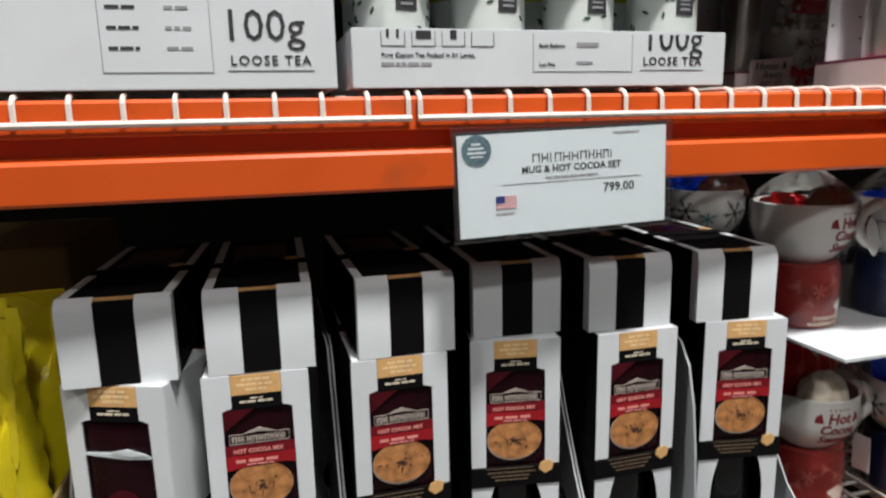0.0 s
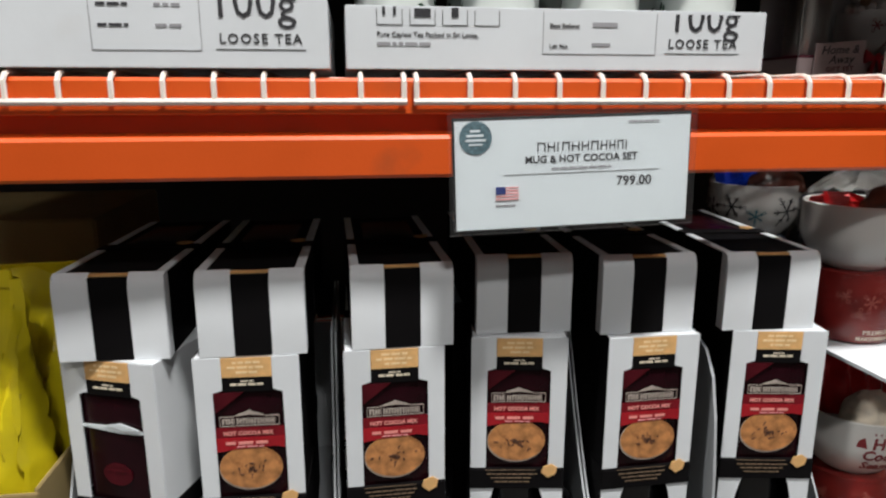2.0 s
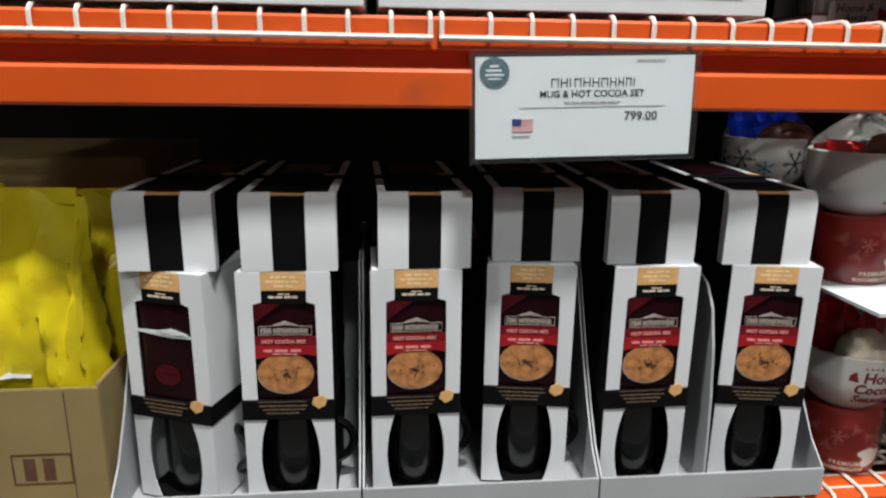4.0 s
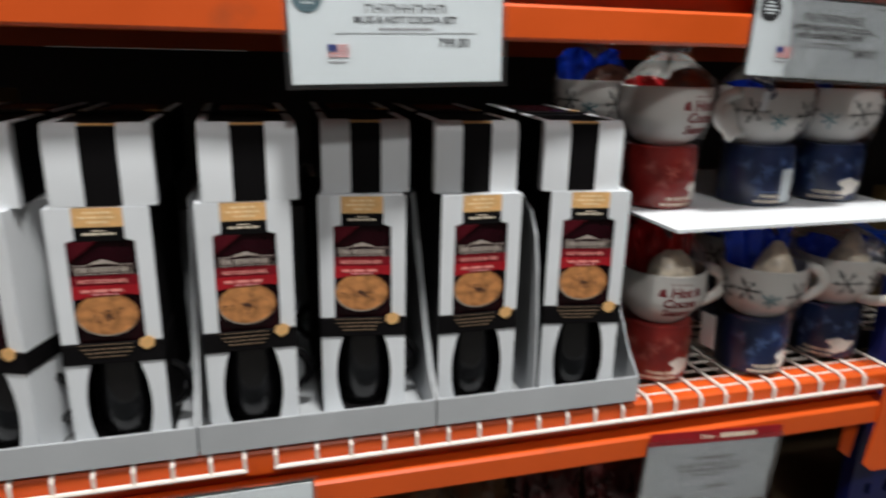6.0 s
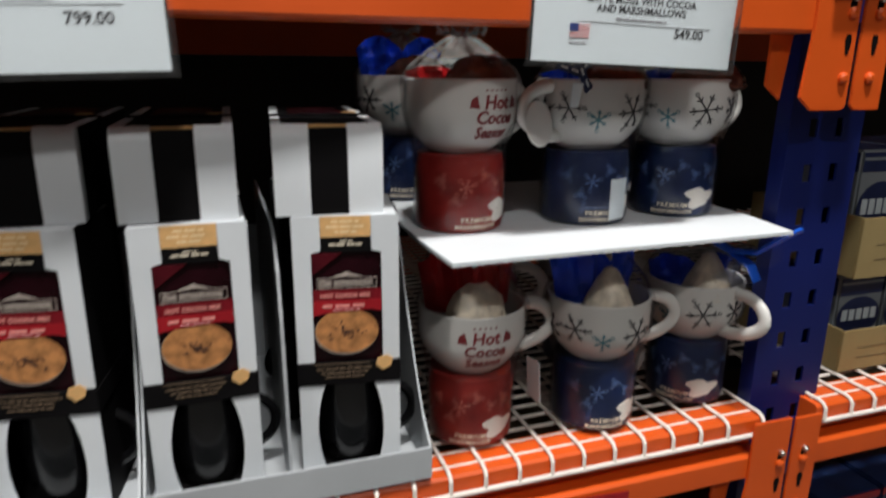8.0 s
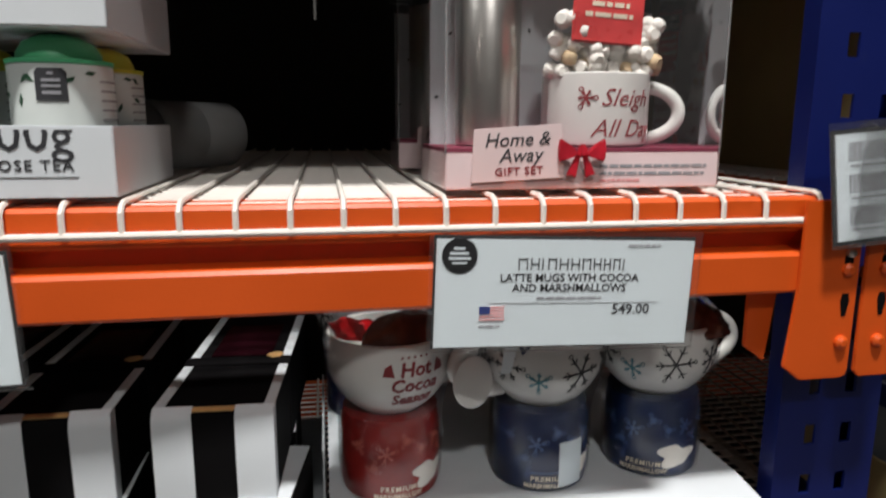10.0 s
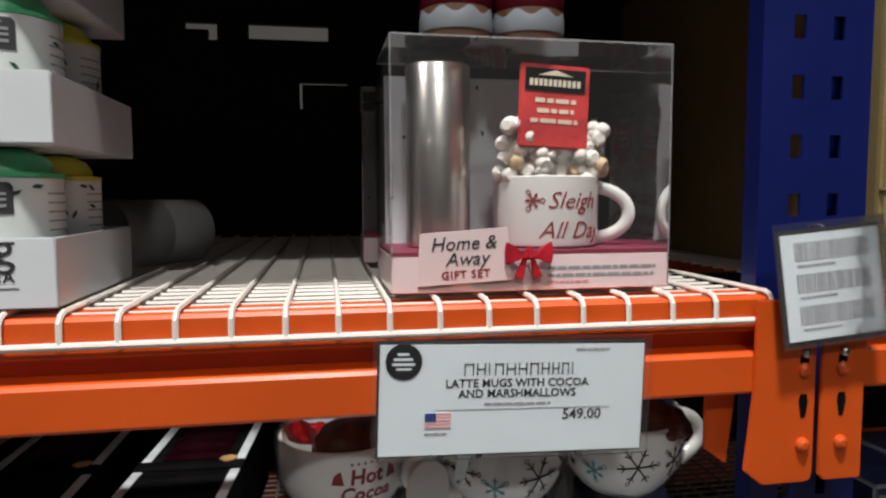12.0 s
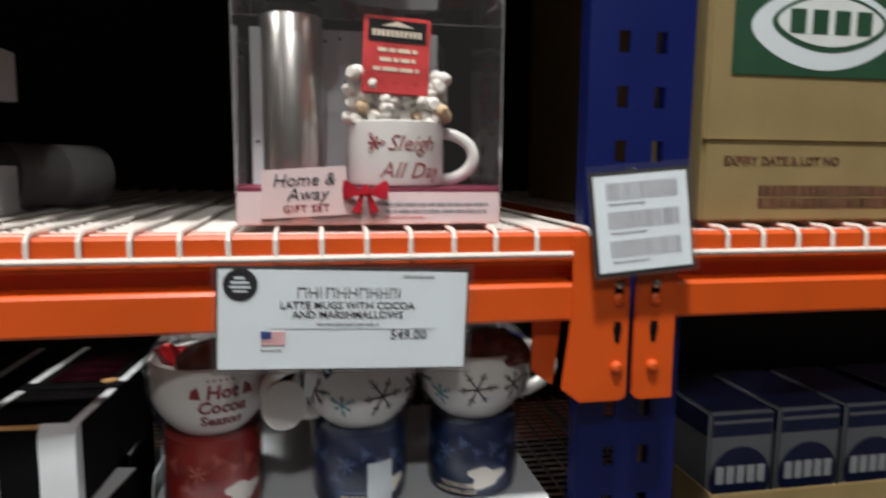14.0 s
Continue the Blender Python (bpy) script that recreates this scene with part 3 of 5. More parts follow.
def shavings(zc, seed):
    """Small curls of printed chocolate, thickest in the middle of the cup."""
    rng = random.Random(seed)
    bm = bmesh.new()
    for k in range(26):
        r, a = abs(rng.gauss(0, 0.42)), rng.uniform(0, 6.28)
        px, pz = -0.002 + 0.024 * r * math.cos(a), zc - 0.001 + 0.013 * r * math.sin(a)
        if abs(px) > 0.027 or abs(pz - zc) > 0.018:
            continue
        l, t = rng.uniform(0.0012, 0.0030), rng.uniform(0.0005, 0.0011)
        own = bm_prism([(-l, 0), (-l * 0.3, t), (l, t * 0.4), (l * 0.4, -t)], -0.0009, -0.0004)
        merge(bm, own, Matrix.Translation((px, 0, pz)) @ Matrix.Rotation(rng.uniform(0, 3.1), 4, "Y"))
    return bm


def brand_bars(zb, y0, y1):
    """Plain upright bars where the brand name stands, with a thin frame round them."""
    rows, x = [], -0.0262
    for q in (5.2, 4.6, 1.6, 4.6, 4.8, 4.6, 5.0, 4.0, 3.6, 3.6, 1.6):
        ww = q * 0.00098
        rows.append((x, x + ww * 0.36, zb + 0.0024, zb + 0.0082))
        if q > 2:
            rows.append((x + ww * 0.64, x + ww, zb + 0.0024, zb + 0.0082))
            rows.append((x + ww * 0.36, x + ww * 0.64, zb + (0.0072 if q > 4.7 else 0.0046), zb + (0.0082 if q > 4.7 else 0.0058)))
        x += ww + 0.00092
    rows += [(-0.0285, 0.0285, zb + 0.0005, zb + 0.0009), (-0.0285, -0.0281, zb + 0.0009, zb + 0.0102), (0.0281, 0.0285, zb + 0.0009, zb + 0.0102), (-0.0285, -0.015, zb + 0.0102, zb + 0.0106), (0.015, 0.0285, zb + 0.0102, zb + 0.0106)]
    return bm_bars(rows, y0, y1)


def cocoa_box(x, y, z, yaw, closed_label=False, seed=0):
    """A standing window box: cocoa pouch above, black mug below. Origin at the middle of its front foot."""
    w, d, h = 0.100, 0.105, BOX_H
    b = thing("cocoa_gift_box", "white and black cocoa gift box with plain pouch and black mug" if closed_label else "white and black cocoa gift box with pouch and black mug", "gift box", "standing cocoa gift boxes", pose(x, y, z, 0, 0, yaw))
    hw = w / 2
    waist = bt, bb = h - 0.148, h - 0.170
    for sgn in (-1, 1):
        x0, x1 = sorted((sgn * hw, sgn * (hw - 0.0015)))
        part("side_panel", bm_box(x0, x1, 0.0016, d, 0, h, 0.0004), WHITECARD if closed_label else BLACKCARD, b, "white card side" if closed_label else "card side drawn black")
    part("back_panel", bm_box(-hw + 0.0016, hw - 0.0016, d - 0.002, d, 0, h), BLACKCARD, b)
    part("inner_panel", bm_box(-hw + 0.0016, hw - 0.0016, 0.078, 0.080, 0.0016, h - 0.002), BLACKCARD, b)
    part("bottom", bm_box(-hw + 0.0016, hw - 0.0016, 0.002, d - 0.002, 0.0, 0.0015), BLACKCARD, b)
    part("top_panel", bm_box(-hw + 0.0016, hw - 0.0016, 0.002, d - 0.002, h - 0.0015, h), WHITECARD, b)
    front_card(b, h, waist)
    pt, pb = h - 0.034, h - 0.150
    tab = part("gold_tab", bm_box(-0.0235, 0.0235, 0.0, 0.0012, h - 0.0205, h - 0.001), TAN, b, "tan printed tab")
    rng = random.Random(seed + 31)
    for k, (q0, q1) in enumerate(((-0.013, 0.013), (-0.018, 0.017), (-0.010, 0.012))):
        part("tab_print", word_bars(q0, q1, h - 0.0068 - 0.0050 * k, 0.0024, rng, -0.0002, 0.0001, 0.008), PALETAN, tab)
    part("black_tab", bm_box(-0.0235, 0.0235, 0.0002, 0.0014, pt - 0.0015, h - 0.021), BLACKCARD, b)
    part("tab_print", bm_bars([(-0.016, -0.010, h - 0.0290, h - 0.0268), (-0.009, -0.001, h - 0.0290, h - 0.0268), (0.001, 0.008, h - 0.0290, h - 0.0268), (0.009, 0.015, h - 0.0290, h - 0.0268), (-0.006, 0.001, h - 0.0252, h - 0.0240), (0.002, 0.006, h - 0.0252, h - 0.0240)], -0.0002, 0.0002), CREAM, b)
    pc = part("cocoa_pouch", curved_sheet(-0.0333, 0.0333, pb, pt - 0.0015, 0.004, 0.0034), MAROON, b, "dark maroon cocoa pouch with printed front", smooth=True)
    f = -0.0003
    if closed_label:
        # White strip painted on for the glint along the pouch's fold.
        part("fold_glint", bm_prism([(-0.0325, h - 0.067), (-0.012, h - 0.0665), (0.0325, h - 0.070), (0.0325, h - 0.0725), (0.008, h - 0.0735), (-0.0325, h - 0.0695)], f, f + 0.0008), PAPER, pc, "pale glint painted along the pouch's fold")
        part("pale_patch", bm_prism([(-0.006, h - 0.066), (0.010, h - 0.0625), (0.030, h - 0.068), (0.012, h - 0.0705)], f - 0.001, f), PAPER, pc)
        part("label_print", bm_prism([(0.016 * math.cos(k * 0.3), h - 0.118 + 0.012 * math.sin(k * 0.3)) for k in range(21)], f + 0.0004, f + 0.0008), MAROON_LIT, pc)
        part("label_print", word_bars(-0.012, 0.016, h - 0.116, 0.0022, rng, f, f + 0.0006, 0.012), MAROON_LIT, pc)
    else:
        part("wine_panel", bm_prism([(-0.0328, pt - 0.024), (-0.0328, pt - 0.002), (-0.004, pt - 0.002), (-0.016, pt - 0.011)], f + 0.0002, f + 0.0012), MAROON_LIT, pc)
        zc = h - 0.1155
        ring = [(0.0305 * math.cos(2 * math.pi * k / 32) - 0.0012, zc + 0.0232 * math.sin(2 * math.pi * k / 32)) for k in range(32)]
        part("printed_cup", bm_prism([(px - 0.0006, pz - 0.0008 - 0.0011 * (pz < zc)) for px, pz in ring], f + 0.0004, f + 0.0012), DIMPRINT, pc)
        part("printed_cocoa", bm_prism(ring, f, f + 0.0006), COCOA, pc)
        part("chocolate_print", shavings(zc, seed), BROWNFOOD, pc)
        # red field behind the two printed lines, ragged where it meets the cup
        part("red_field", bm_prism([(-0.0328, h - 0.0905), (-0.0328, h - 0.0725), (0.0328, h - 0.0725), (0.0328, h - 0.0905)], f + 0.0001, f + 0.0008), WINE, pc)
        part("red_band", bm_prism([(-0.0328, h - 0.0985), (-0.0328, h - 0.0835), (0.0328, h - 0.0835), (0.0328, h - 0.0955), (0.022, h - 0.0935), (0.006, h - 0.0945), (-0.016, h - 0.0955)], f - 0.0004, f + 0.0003), REDBAND, pc)
        zb = h - 0.0715
        part("brand_roof", bm_prism([(-0.015, zb + 0.0108), (-0.009, zb + 0.0135), (-0.004, zb + 0.0150), (0.0, zb + 0.0168), (0.004, zb + 0.0150), (0.009, zb + 0.0135), (0.015, zb + 0.0108), (0.0, zb + 0.0122)], f - 0.0002, f + 0.0006), DIMPRINT, pc)
        part("brand_mark", brand_bars(zb, f - 0.0002, f + 0.0006), DIMPRINT, pc)
        part("print", moved(bm_text("HOT COCOA MIX", 0.0058, 0.0005, bold=0.0002), -0.002, f - 0.0004, h - 0.0805), PALERED, pc)
        part("print", word_bars(-0.024, 0.020, h - 0.0905, 0.0030, random.Random(3), f - 0.0008, f - 0.0003, 0.014), PALERED, pc)
        part("print", word_bars(-0.014, 0.012, h - 0.0935, 0.0011, random.Random(5), f - 0.0008, f - 0.0003, 0.008), PINKINK, pc)
    # black waist band with fine print and the small tan seal
    band = part("waist_band", bm_box(-hw - 0.001, hw + 0.001, -0.0014, d * 0.9, bb - 0.002, bt - 0.001, 0.0008), BLACKCARD, b, "black waist band")
    for k in range(3):
        part("band_print", word_bars(-0.032 + 0.004 * k, 0.022 - 0.004 * k, bt - 0.007 - 0.0045 * k, 0.0013, rng, -0.0018, -0.0014, 0.006), BANDINK, band)
    part("gold_line", bm_bars([(-0.034, 0.020, bt - 0.0018, bt - 0.0012)], -0.0018, -0.0014), BANDINK, band)
    part("tan_seal", bm_prism([(0.026, bt - 0.004), (0.033, bt - 0.010), (0.041, bt - 0.006), (0.043, bt + 0.002), (0.037, bt + 0.006), (0.028, bt + 0.003)], -0.0026, -0.0016), TAN, b, "small tan seal")
    mug = part("mug", moved(bm_lathe([(0.022, 0.0), (0.028, 0.002), (0.032, 0.012), (0.0345, 0.03), (0.035, 0.05), (0.034, bb + 0.01), (0.031, bb + 0.01), (0.029, 0.01)], 32), 0, 0.041, 0.003), BLACKMUG, b, "glossy black mug", smooth=True)
    hp = [(0.034 + 0.034 * math.sin(math.pi * k / 12), 0.046, 0.050 + 0.029 * math.cos(math.pi * k / 12)) for k in range(13)]
    part("handle", bm_tube(hp, 0.0055, 8), BLACKMUG, mug, smooth=True)
    return b


BOX_H = 0.274


def lying_box(x, y, z, yaw):
    """The same box laid on its back, window up, its foot end to the front: white, black, white. Origin at the middle of the front foot."""
    w, h, d = 0.100, 0.083, BOX_H
    b = thing("cocoa_gift_box", "white and black cocoa gift box lying on its back", "gift box", "lying cocoa gift boxes", pose(x, y, z, 0, 0, yaw))
    hw = w / 2
    waist = bt, bb = d - 0.148, d - 0.170
    for sgn in (-1, 1):
        x0, x1 = sorted((sgn * hw, sgn * (hw - 0.0015)))
        # White card sides drawn black: their shade is put into the colour.
        part("side_panel", bm_box(x0, x1, 0.0140, d, 0, h - 0.0016, 0.0005), BLACKCARD, b, "card side drawn black")
        part("side_flap", bm_box(x0, x1, 0.0016, 0.0138, 0, h - 0.0016, 0.0005), WHITECARD, b)
        a, c = sorted((sgn * hw, sgn * 0.0175))
        bend = bm_prism([(-0.0012, 0.0), (-0.0012, h - 0.014), (0.0002, h - 0.008), (0.0030, h - 0.003), (0.0075, h + 0.0004), (0.0075, h - 0.0008), (0.0036, h - 0.005), (0.0014, h - 0.010), (0.0006, h - 0.015), (0.0006, 0.0)], a, c)
        bmesh.ops.transform(bend, matrix=Matrix(((0, 1, 0, 0), (1, 0, 0, 0), (0, 0, 1, 0), (0, 0, 0, 1))), verts=bend.verts)
        bmesh.ops.recalc_face_normals(bend, faces=bend.faces)
        part("end_flap", bend, WHITECARD, b, smooth=True)
    part("back_panel", bm_box(-hw + 0.0016, hw - 0.0016, 0.002, d, 0.0, 0.0015), BLACKCARD, b)
    part("far_end", bm_box(-hw + 0.0016, hw - 0.0016, d - 0.002, d, 0.0016, h - 0.002), BLACKCARD, b)
    part("inner_panel", bm_box(-hw + 0.0016, hw - 0.0016, 0.0025, d - 0.0025, 0.030, 0.032), BLACKCARD, b)
    part("black_stripe", bm_box(-0.0173, 0.0173, -0.0010, 0.0018, 0.0, h - 0.003, 0.0006), BLACKCARD, b)
    part("gold_tab", bm_box(-0.0173, 0.0173, 0.0010, 0.0080, h - 0.0030, h - 0.0004, 0.0008), TAN, b, "tan tab on the top edge")
    up = pose(0, 0.0016, h, -90, 0, 0)
    for sgn in (-1, 1):
        a, c = sorted((sgn * hw, sgn * (hw - 0.009)))
        part("front_strip", bm_box(a, c, 0.0080, d, h - 0.0014, h, 0.0004), WHITECARD, b)
    part("window_side", bm_box(-hw + 0.0094, hw - 0.0094, 0.0085, d - 0.002, h - 0.0022, h - 0.0008), BLACKCARD, b)
    part("cocoa_pouch", curved_sheet(-0.0300, 0.0300, d - 0.145, d - 0.040, -0.0002, 0.0030), MAROON, b, "dark maroon cocoa pouch", smooth=True, m=up)
    part("waist_band", bm_box(-hw - 0.001, hw + 0.001, bb, bt, 0.004, h + 0.0012, 0.0008), BLACKCARD, b, "black waist band")
    part("tan_seal", bm_prism([(0.026, bt - 0.004), (0.033, bt - 0.010), (0.041, bt - 0.006), (0.043, bt + 0.002), (0.037, bt + 0.006), (0.028, bt + 0.003)], -0.0026, -0.0016), TAN, b, "small tan seal", m=up)
    return b


TRAY_Z = LOW + 0.003
#            x      y     yaw
STANDING = [(-0.155, 0.640, -20), (-0.026, 0.632, -2), (0.116, 0.634, 1), (0.246, 0.646, -8), (0.386, 0.631, 1), (0.524, 0.627, -9)]
LYING = [(-0.145, 0.640, -3), (-0.018, 0.634, -1), (0.125, 0.636, 1.5), (0.253, 0.660, -2), (0.380, 0.642, -1), (0.512, 0.634, -4)]
for k, (x, y, yaw) in enumerate(STANDING):
    cocoa_box(x, y, TRAY_Z + 0.003, yaw, k == 0, seed=k)
    # Unseen second row added as support, black backs forward to darken the gaps.
    cocoa_box(x, y + 0.232, TRAY_Z + 0.003, 180, seed=k + 10)
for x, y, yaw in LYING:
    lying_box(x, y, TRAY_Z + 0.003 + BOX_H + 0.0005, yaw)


def display_tray(x0, x1, divider=False):
    t = thing("display_tray", "white card display tray holding two cocoa gift boxes", "display tray", "display trays", pose(x0, 0.600, LOW + 0.0005))
    w, d = x1 - x0 - 0.002, 0.36
    part("base", bm_box(0, w, 0.002, d, 0, 0.0025), TRAYCARD, t)
    part("front_lip", bm_box(0, w, 0, 0.003, 0, 0.036, 0.0006), TRAYCARD, t)
    for x in (0.0, w - 0.0022):
        shape = [(0.003, 0.0025), (0.003, 0.036), (0.03, 0.060), (0.06, 0.105), (0.095, 0.17), (0.125, 0.235), (0.14, 0.262), (d, 0.262), (d, 0.0025)]
        bm = bm_prism(shape, 0, 0.0022)
        bmesh.ops.transform(bm, matrix=Matrix(((0, 1, 0, x), (1, 0, 0, 0), (0, 0, 1, 0), (0, 0, 0, 1))), verts=bm.verts)
        bmesh.ops.recalc_face_normals(bm, faces=bm.faces)
        part("side_wall", bm, TRAYCARD, t)
    if divider:
        shape = [(0.016, 0.0025), (0.018, 0.06), (0.022, 0.12), (0.03, 0.18), (0.042, 0.225), (0.06, 0.25), (0.09, 0.262), (d, 0.262), (d, 0.0025)]
        bm = bm_prism(shape, 0, 0.003)
        bmesh.ops.transform(bm, matrix=Matrix(((0, 1, 0, w * 0.48), (1, 0, 0, 0), (0, 0, 1, 0), (0, 0, 0, 1))), verts=bm.verts)
        bmesh.ops.recalc_face_normals(bm, faces=bm.faces)
        part("divider", bm, TRAYCARD, t, "curved white divider")
    part("back_wall", bm_box(0.003, w - 0.003, d - 0.0025, d, 0.0025, 0.2), TRAYCARD, t)
    return t


display_tray(-0.215, 0.055)
display_tray(0.055, 0.328)
display_tray(0.328, 0.604, True)


def sliced(bm, x0, x1, n):
    """Cut a flat shape into upright strips, so that it bends round a can."""
    for k in range(1, n):
        bmesh.ops.bisect_plane(bm, geom=bm.verts[:] + bm.edges[:] + bm.faces[:], plane_co=(x0 + (x1 - x0) * k / n, 0, 0), plane_no=(1, 0, 0))
    return bm


# ---- mug sets ----
def mug_radius(z):
    """Outer radius of the latte mug at height z over its foot."""
    return 0.0605 - 0.026 * max(0.0, 1 - z / 0.042) ** 1.7


def snowflake_bars(cx, cz, r, rng):
    bm = bmesh.new()
    for k in range(6):
        a = math.pi * k / 3 + rng
        for t in range(6):
            x0, z0 = cx + r * t / 6 * math.cos(a), cz + r * t / 6 * math.sin(a)
            own = bm_box(0, r / 6 + 0.0005, -0.0005, 0.0002, -0.0008, 0.0008)
            merge(bm, own, Matrix.Translation((x0, 0, z0)) @ Matrix.Rotation(-a, 4, "Y"))
        ring = bm_tube([(cx + (r + 0.002) * math.cos(a) + 0.002 * math.cos(2 * math.pi * q / 8), 0, cz + (r + 0.002) * math.sin(a) + 0.002 * math.sin(2 * math.pi * q / 8)) for q in range(8)], 0.0005, 4, closed=True) if k % 2 == 0 else None
        if ring:
            merge(bm, ring)
        for s in (-1, 1):
            x0, z0 = cx + r * 0.62 * math.cos(a), cz + r * 0.62 * math.sin(a)
            own = bm_box(0, r * 0.3, -0.0005, 0.0002, -0.0005, 0.0005)
            merge(bm, own, Matrix.Translation((x0, 0, z0)) @ Matrix.Rotation(-(a + s * 0.8), 4, "Y"))
    return bm


def heart_blob(cx, cz, s):
    """A lumpy heap of marshmallow print."""
    pts = []
    for k in range(26):
        a = 2 * math.pi * k / 26
        r = s * (1 + 0.22 * math.sin(3 * a + 1) + 0.14 * math.sin(5 * a))
        pts.append((cx + 1.35 * r * math.cos(a), cz + 0.8 * r * math.sin(a)))
    return pts


def mug_set(x, y, z, colour, face, handle, seed, bag_height=0.09, ribbon=False, tag=False, filling="dome", foil_height=0.066, side_tag=None, neck_bow=False):
    """A tin of marshmallows with a wide latte mug on it, wrapped in clear film. face, handle: degrees from the front, to the right."""
    rng = random.Random(seed)
    red = colour == "red"
    label = ("red marshmallow tin under a white cocoa mug in clear film" if red else "navy marshmallow tin under a white snowflake mug in clear film")
    s = thing("mug_gift_set", label, "mug gift set", "mug gift sets", pose(x, y, z, 0, 0, 0))
    turn = pose(0, 0, 0, 0, 0, face)
    th = 0.083
    tin = part("tin", bm_lathe([(0.044, 0), (0.0475, 0.002), (0.0485, 0.006), (0.0485, th - 0.012), (0.047, th - 0.008), (0.047, th - 0.001), (0.044, th)], 40), TINRED if red else TINBLUE, s, "red printed tin" if red else "navy printed tin", smooth=True, m=turn)
    R = 0.0487
    blob = bm_prism(heart_blob(0.022, 0.024, 0.0145), -0.0003, 0.0003)
    bmesh.ops.triangulate(blob, faces=blob.faces)
    part("marshmallow_print", wrapped(sliced(blob, -0.01, 0.056, 14), R + 0.0003), MARSH, tin)
    part("tin_print", wrapped(moved(bm_text("PREMIUM", 0.0075, 0.0006, bold=0.0001, spacing=1.2), -0.012, 0, 0.012), R), CREAM, tin)
    part("tin_print", wrapped(moved(bm_text("MARSHMALLOW", 0.0065, 0.0006, bold=0.0001), -0.012, 0, 0.005), R), CREAM, tin)
    for sx, sz, sr in ((-0.004, 0.062, 0.004), (0.012, 0.052, 0.003), (-0.036, 0.036, 0.004), (0.043, 0.044, 0.0035), (-0.052, 0.056, 0.005), (0.056, 0.06, 0.004)):
        part("tin_print", wrapped(snowflake_bars(sx, sz, sr, sx * 20), R), TINPRINT_RED if red else TINPRINT_BLUE, tin)
    part("tin_print", wrapped(snowflake_bars(-0.024, 0.05, 0.008, 0.3), R), TINPRINT_RED if red else TINPRINT_BLUE, tin)
    part("tin_print", wrapped(snowflake_bars(0.030, 0.056, 0.006, 0.1), R), TINPRINT_RED if red else TINPRINT_BLUE, tin)
    if tag:
        part("label_panel", wrapped(sliced(bm_box(-0.002, 0.026, -0.0009, -0.0003, 0.006, 0.052), -0.002, 0.026, 8), R), PAPER, tin, "pale printed panel")
        part("tin_print", wrapped(word_bars(-0.030, 0.002, 0.020, 0.0016, rng, -0.0003, 0.0003, 0.006), R), TINPRINT_BLUE, tin)
    mh = 0.075
    prof = [(0.030, 0.0), (0.033, 0.0), (0.035, 0.002)]
    prof += [(mug_radius(mh * k / 14), mh * k / 14) for k in range(1, 15)]
    prof += [(0.0590, mh + 0.0012), (0.0570, mh)] + [(mug_radius(mh * k / 14) - 0.004, mh * k / 14) for k in range(13, 1, -1)] + [(0.02, 0.009)]
    mg = part("mug", bm_lathe(prof, 48), GLAZE, s, "white glazed latte mug", smooth=True, m=pose(0, 0, th + 0.001, 0, 0, face))
    ha = handle - face
    hp = []
    for k in range(15):
        a = math.pi * (k / 14)
        zz = 0.041 + 0.027 * math.cos(a)
        hp.append((0, -(mug_radius(zz) - 0.0025 + 0.041 * math.sin(a) ** 0.8), zz))
    hb = bm_tube(hp, 0.0058, 12, flat=1.35)
    part("handle", hb, GLAZE, mg, smooth=True, m=pose(0, 0, 0, 0, 0, ha))
    prof_r = lambda zz: mug_radius(zz) + 0.0002
    if red:
        for words, size, zz in (("Hot", 0.019, 0.047), ("Cocoa", 0.018, 0.032), ("Season", 0.0165, 0.017)):
            part("mug_print", wrapped(moved(bm_text(words, size, 0.0006, bold=0.0005, shear=0.12), 0, 0, zz), 0.0605, prof_r), REDINK, mg)
        for sx in (-1, 1):
            cap = bm_prism([(sx * 0.020, 0.047), (sx * 0.031, 0.048), (sx * 0.029, 0.056), (sx * 0.023, 0.060)], -0.0003, 0.0003)
            part("mug_print", wrapped(cap, 0.0605, prof_r), REDINK, mg)
        for k in range(5):
            part("mug_print", wrapped(bm_box(-0.014 + 0.006 * k, -0.012 + 0.006 * k, -0.0003, 0.0003, 0.064, 0.066), 0.0605, prof_r), REDINK, mg)
    else:
        for cx, cz, r, a in ((0.012, 0.042, 0.019, 0.1), (-0.030, 0.034, 0.010, 0.5), (0.055, 0.044, 0.013, 0.3), (-0.062, 0.046, 0.015, 0.0), (0.094, 0.036, 0.014, 0.2), (-0.098, 0.04, 0.016, 0.4), (0.135, 0.042, 0.012, 0.0), (-0.14, 0.04, 0.013, 0.1)):
            part("mug_print", wrapped(snowflake_bars(cx, cz, r, a), 0.0605, prof_r), TEALINK if r < 0.011 else INK, mg)
    # a clear bag of sweets heaped in the mug, foil pouch fanned out behind it
    top = th + mh
    low_dome = filling == "brown"
    heap = bmesh.new()
    bmesh.ops.create_icosphere(heap, subdivisions=4, radius=1.0)
    for v in heap.verts:
        p = v.co.copy()
        lump = 1 + 0.10 * noise.noise(p * 3.1 + Vector((seed, 0, 0))) + 0.05 * noise.noise(p * 8.0)
        up = max(0.0, p.z)
        if filling == "cone":
            r = 0.025 * lump * (1 - up) ** 0.75 + 0.004
            k = math.hypot(p.x, p.y) or 1.0
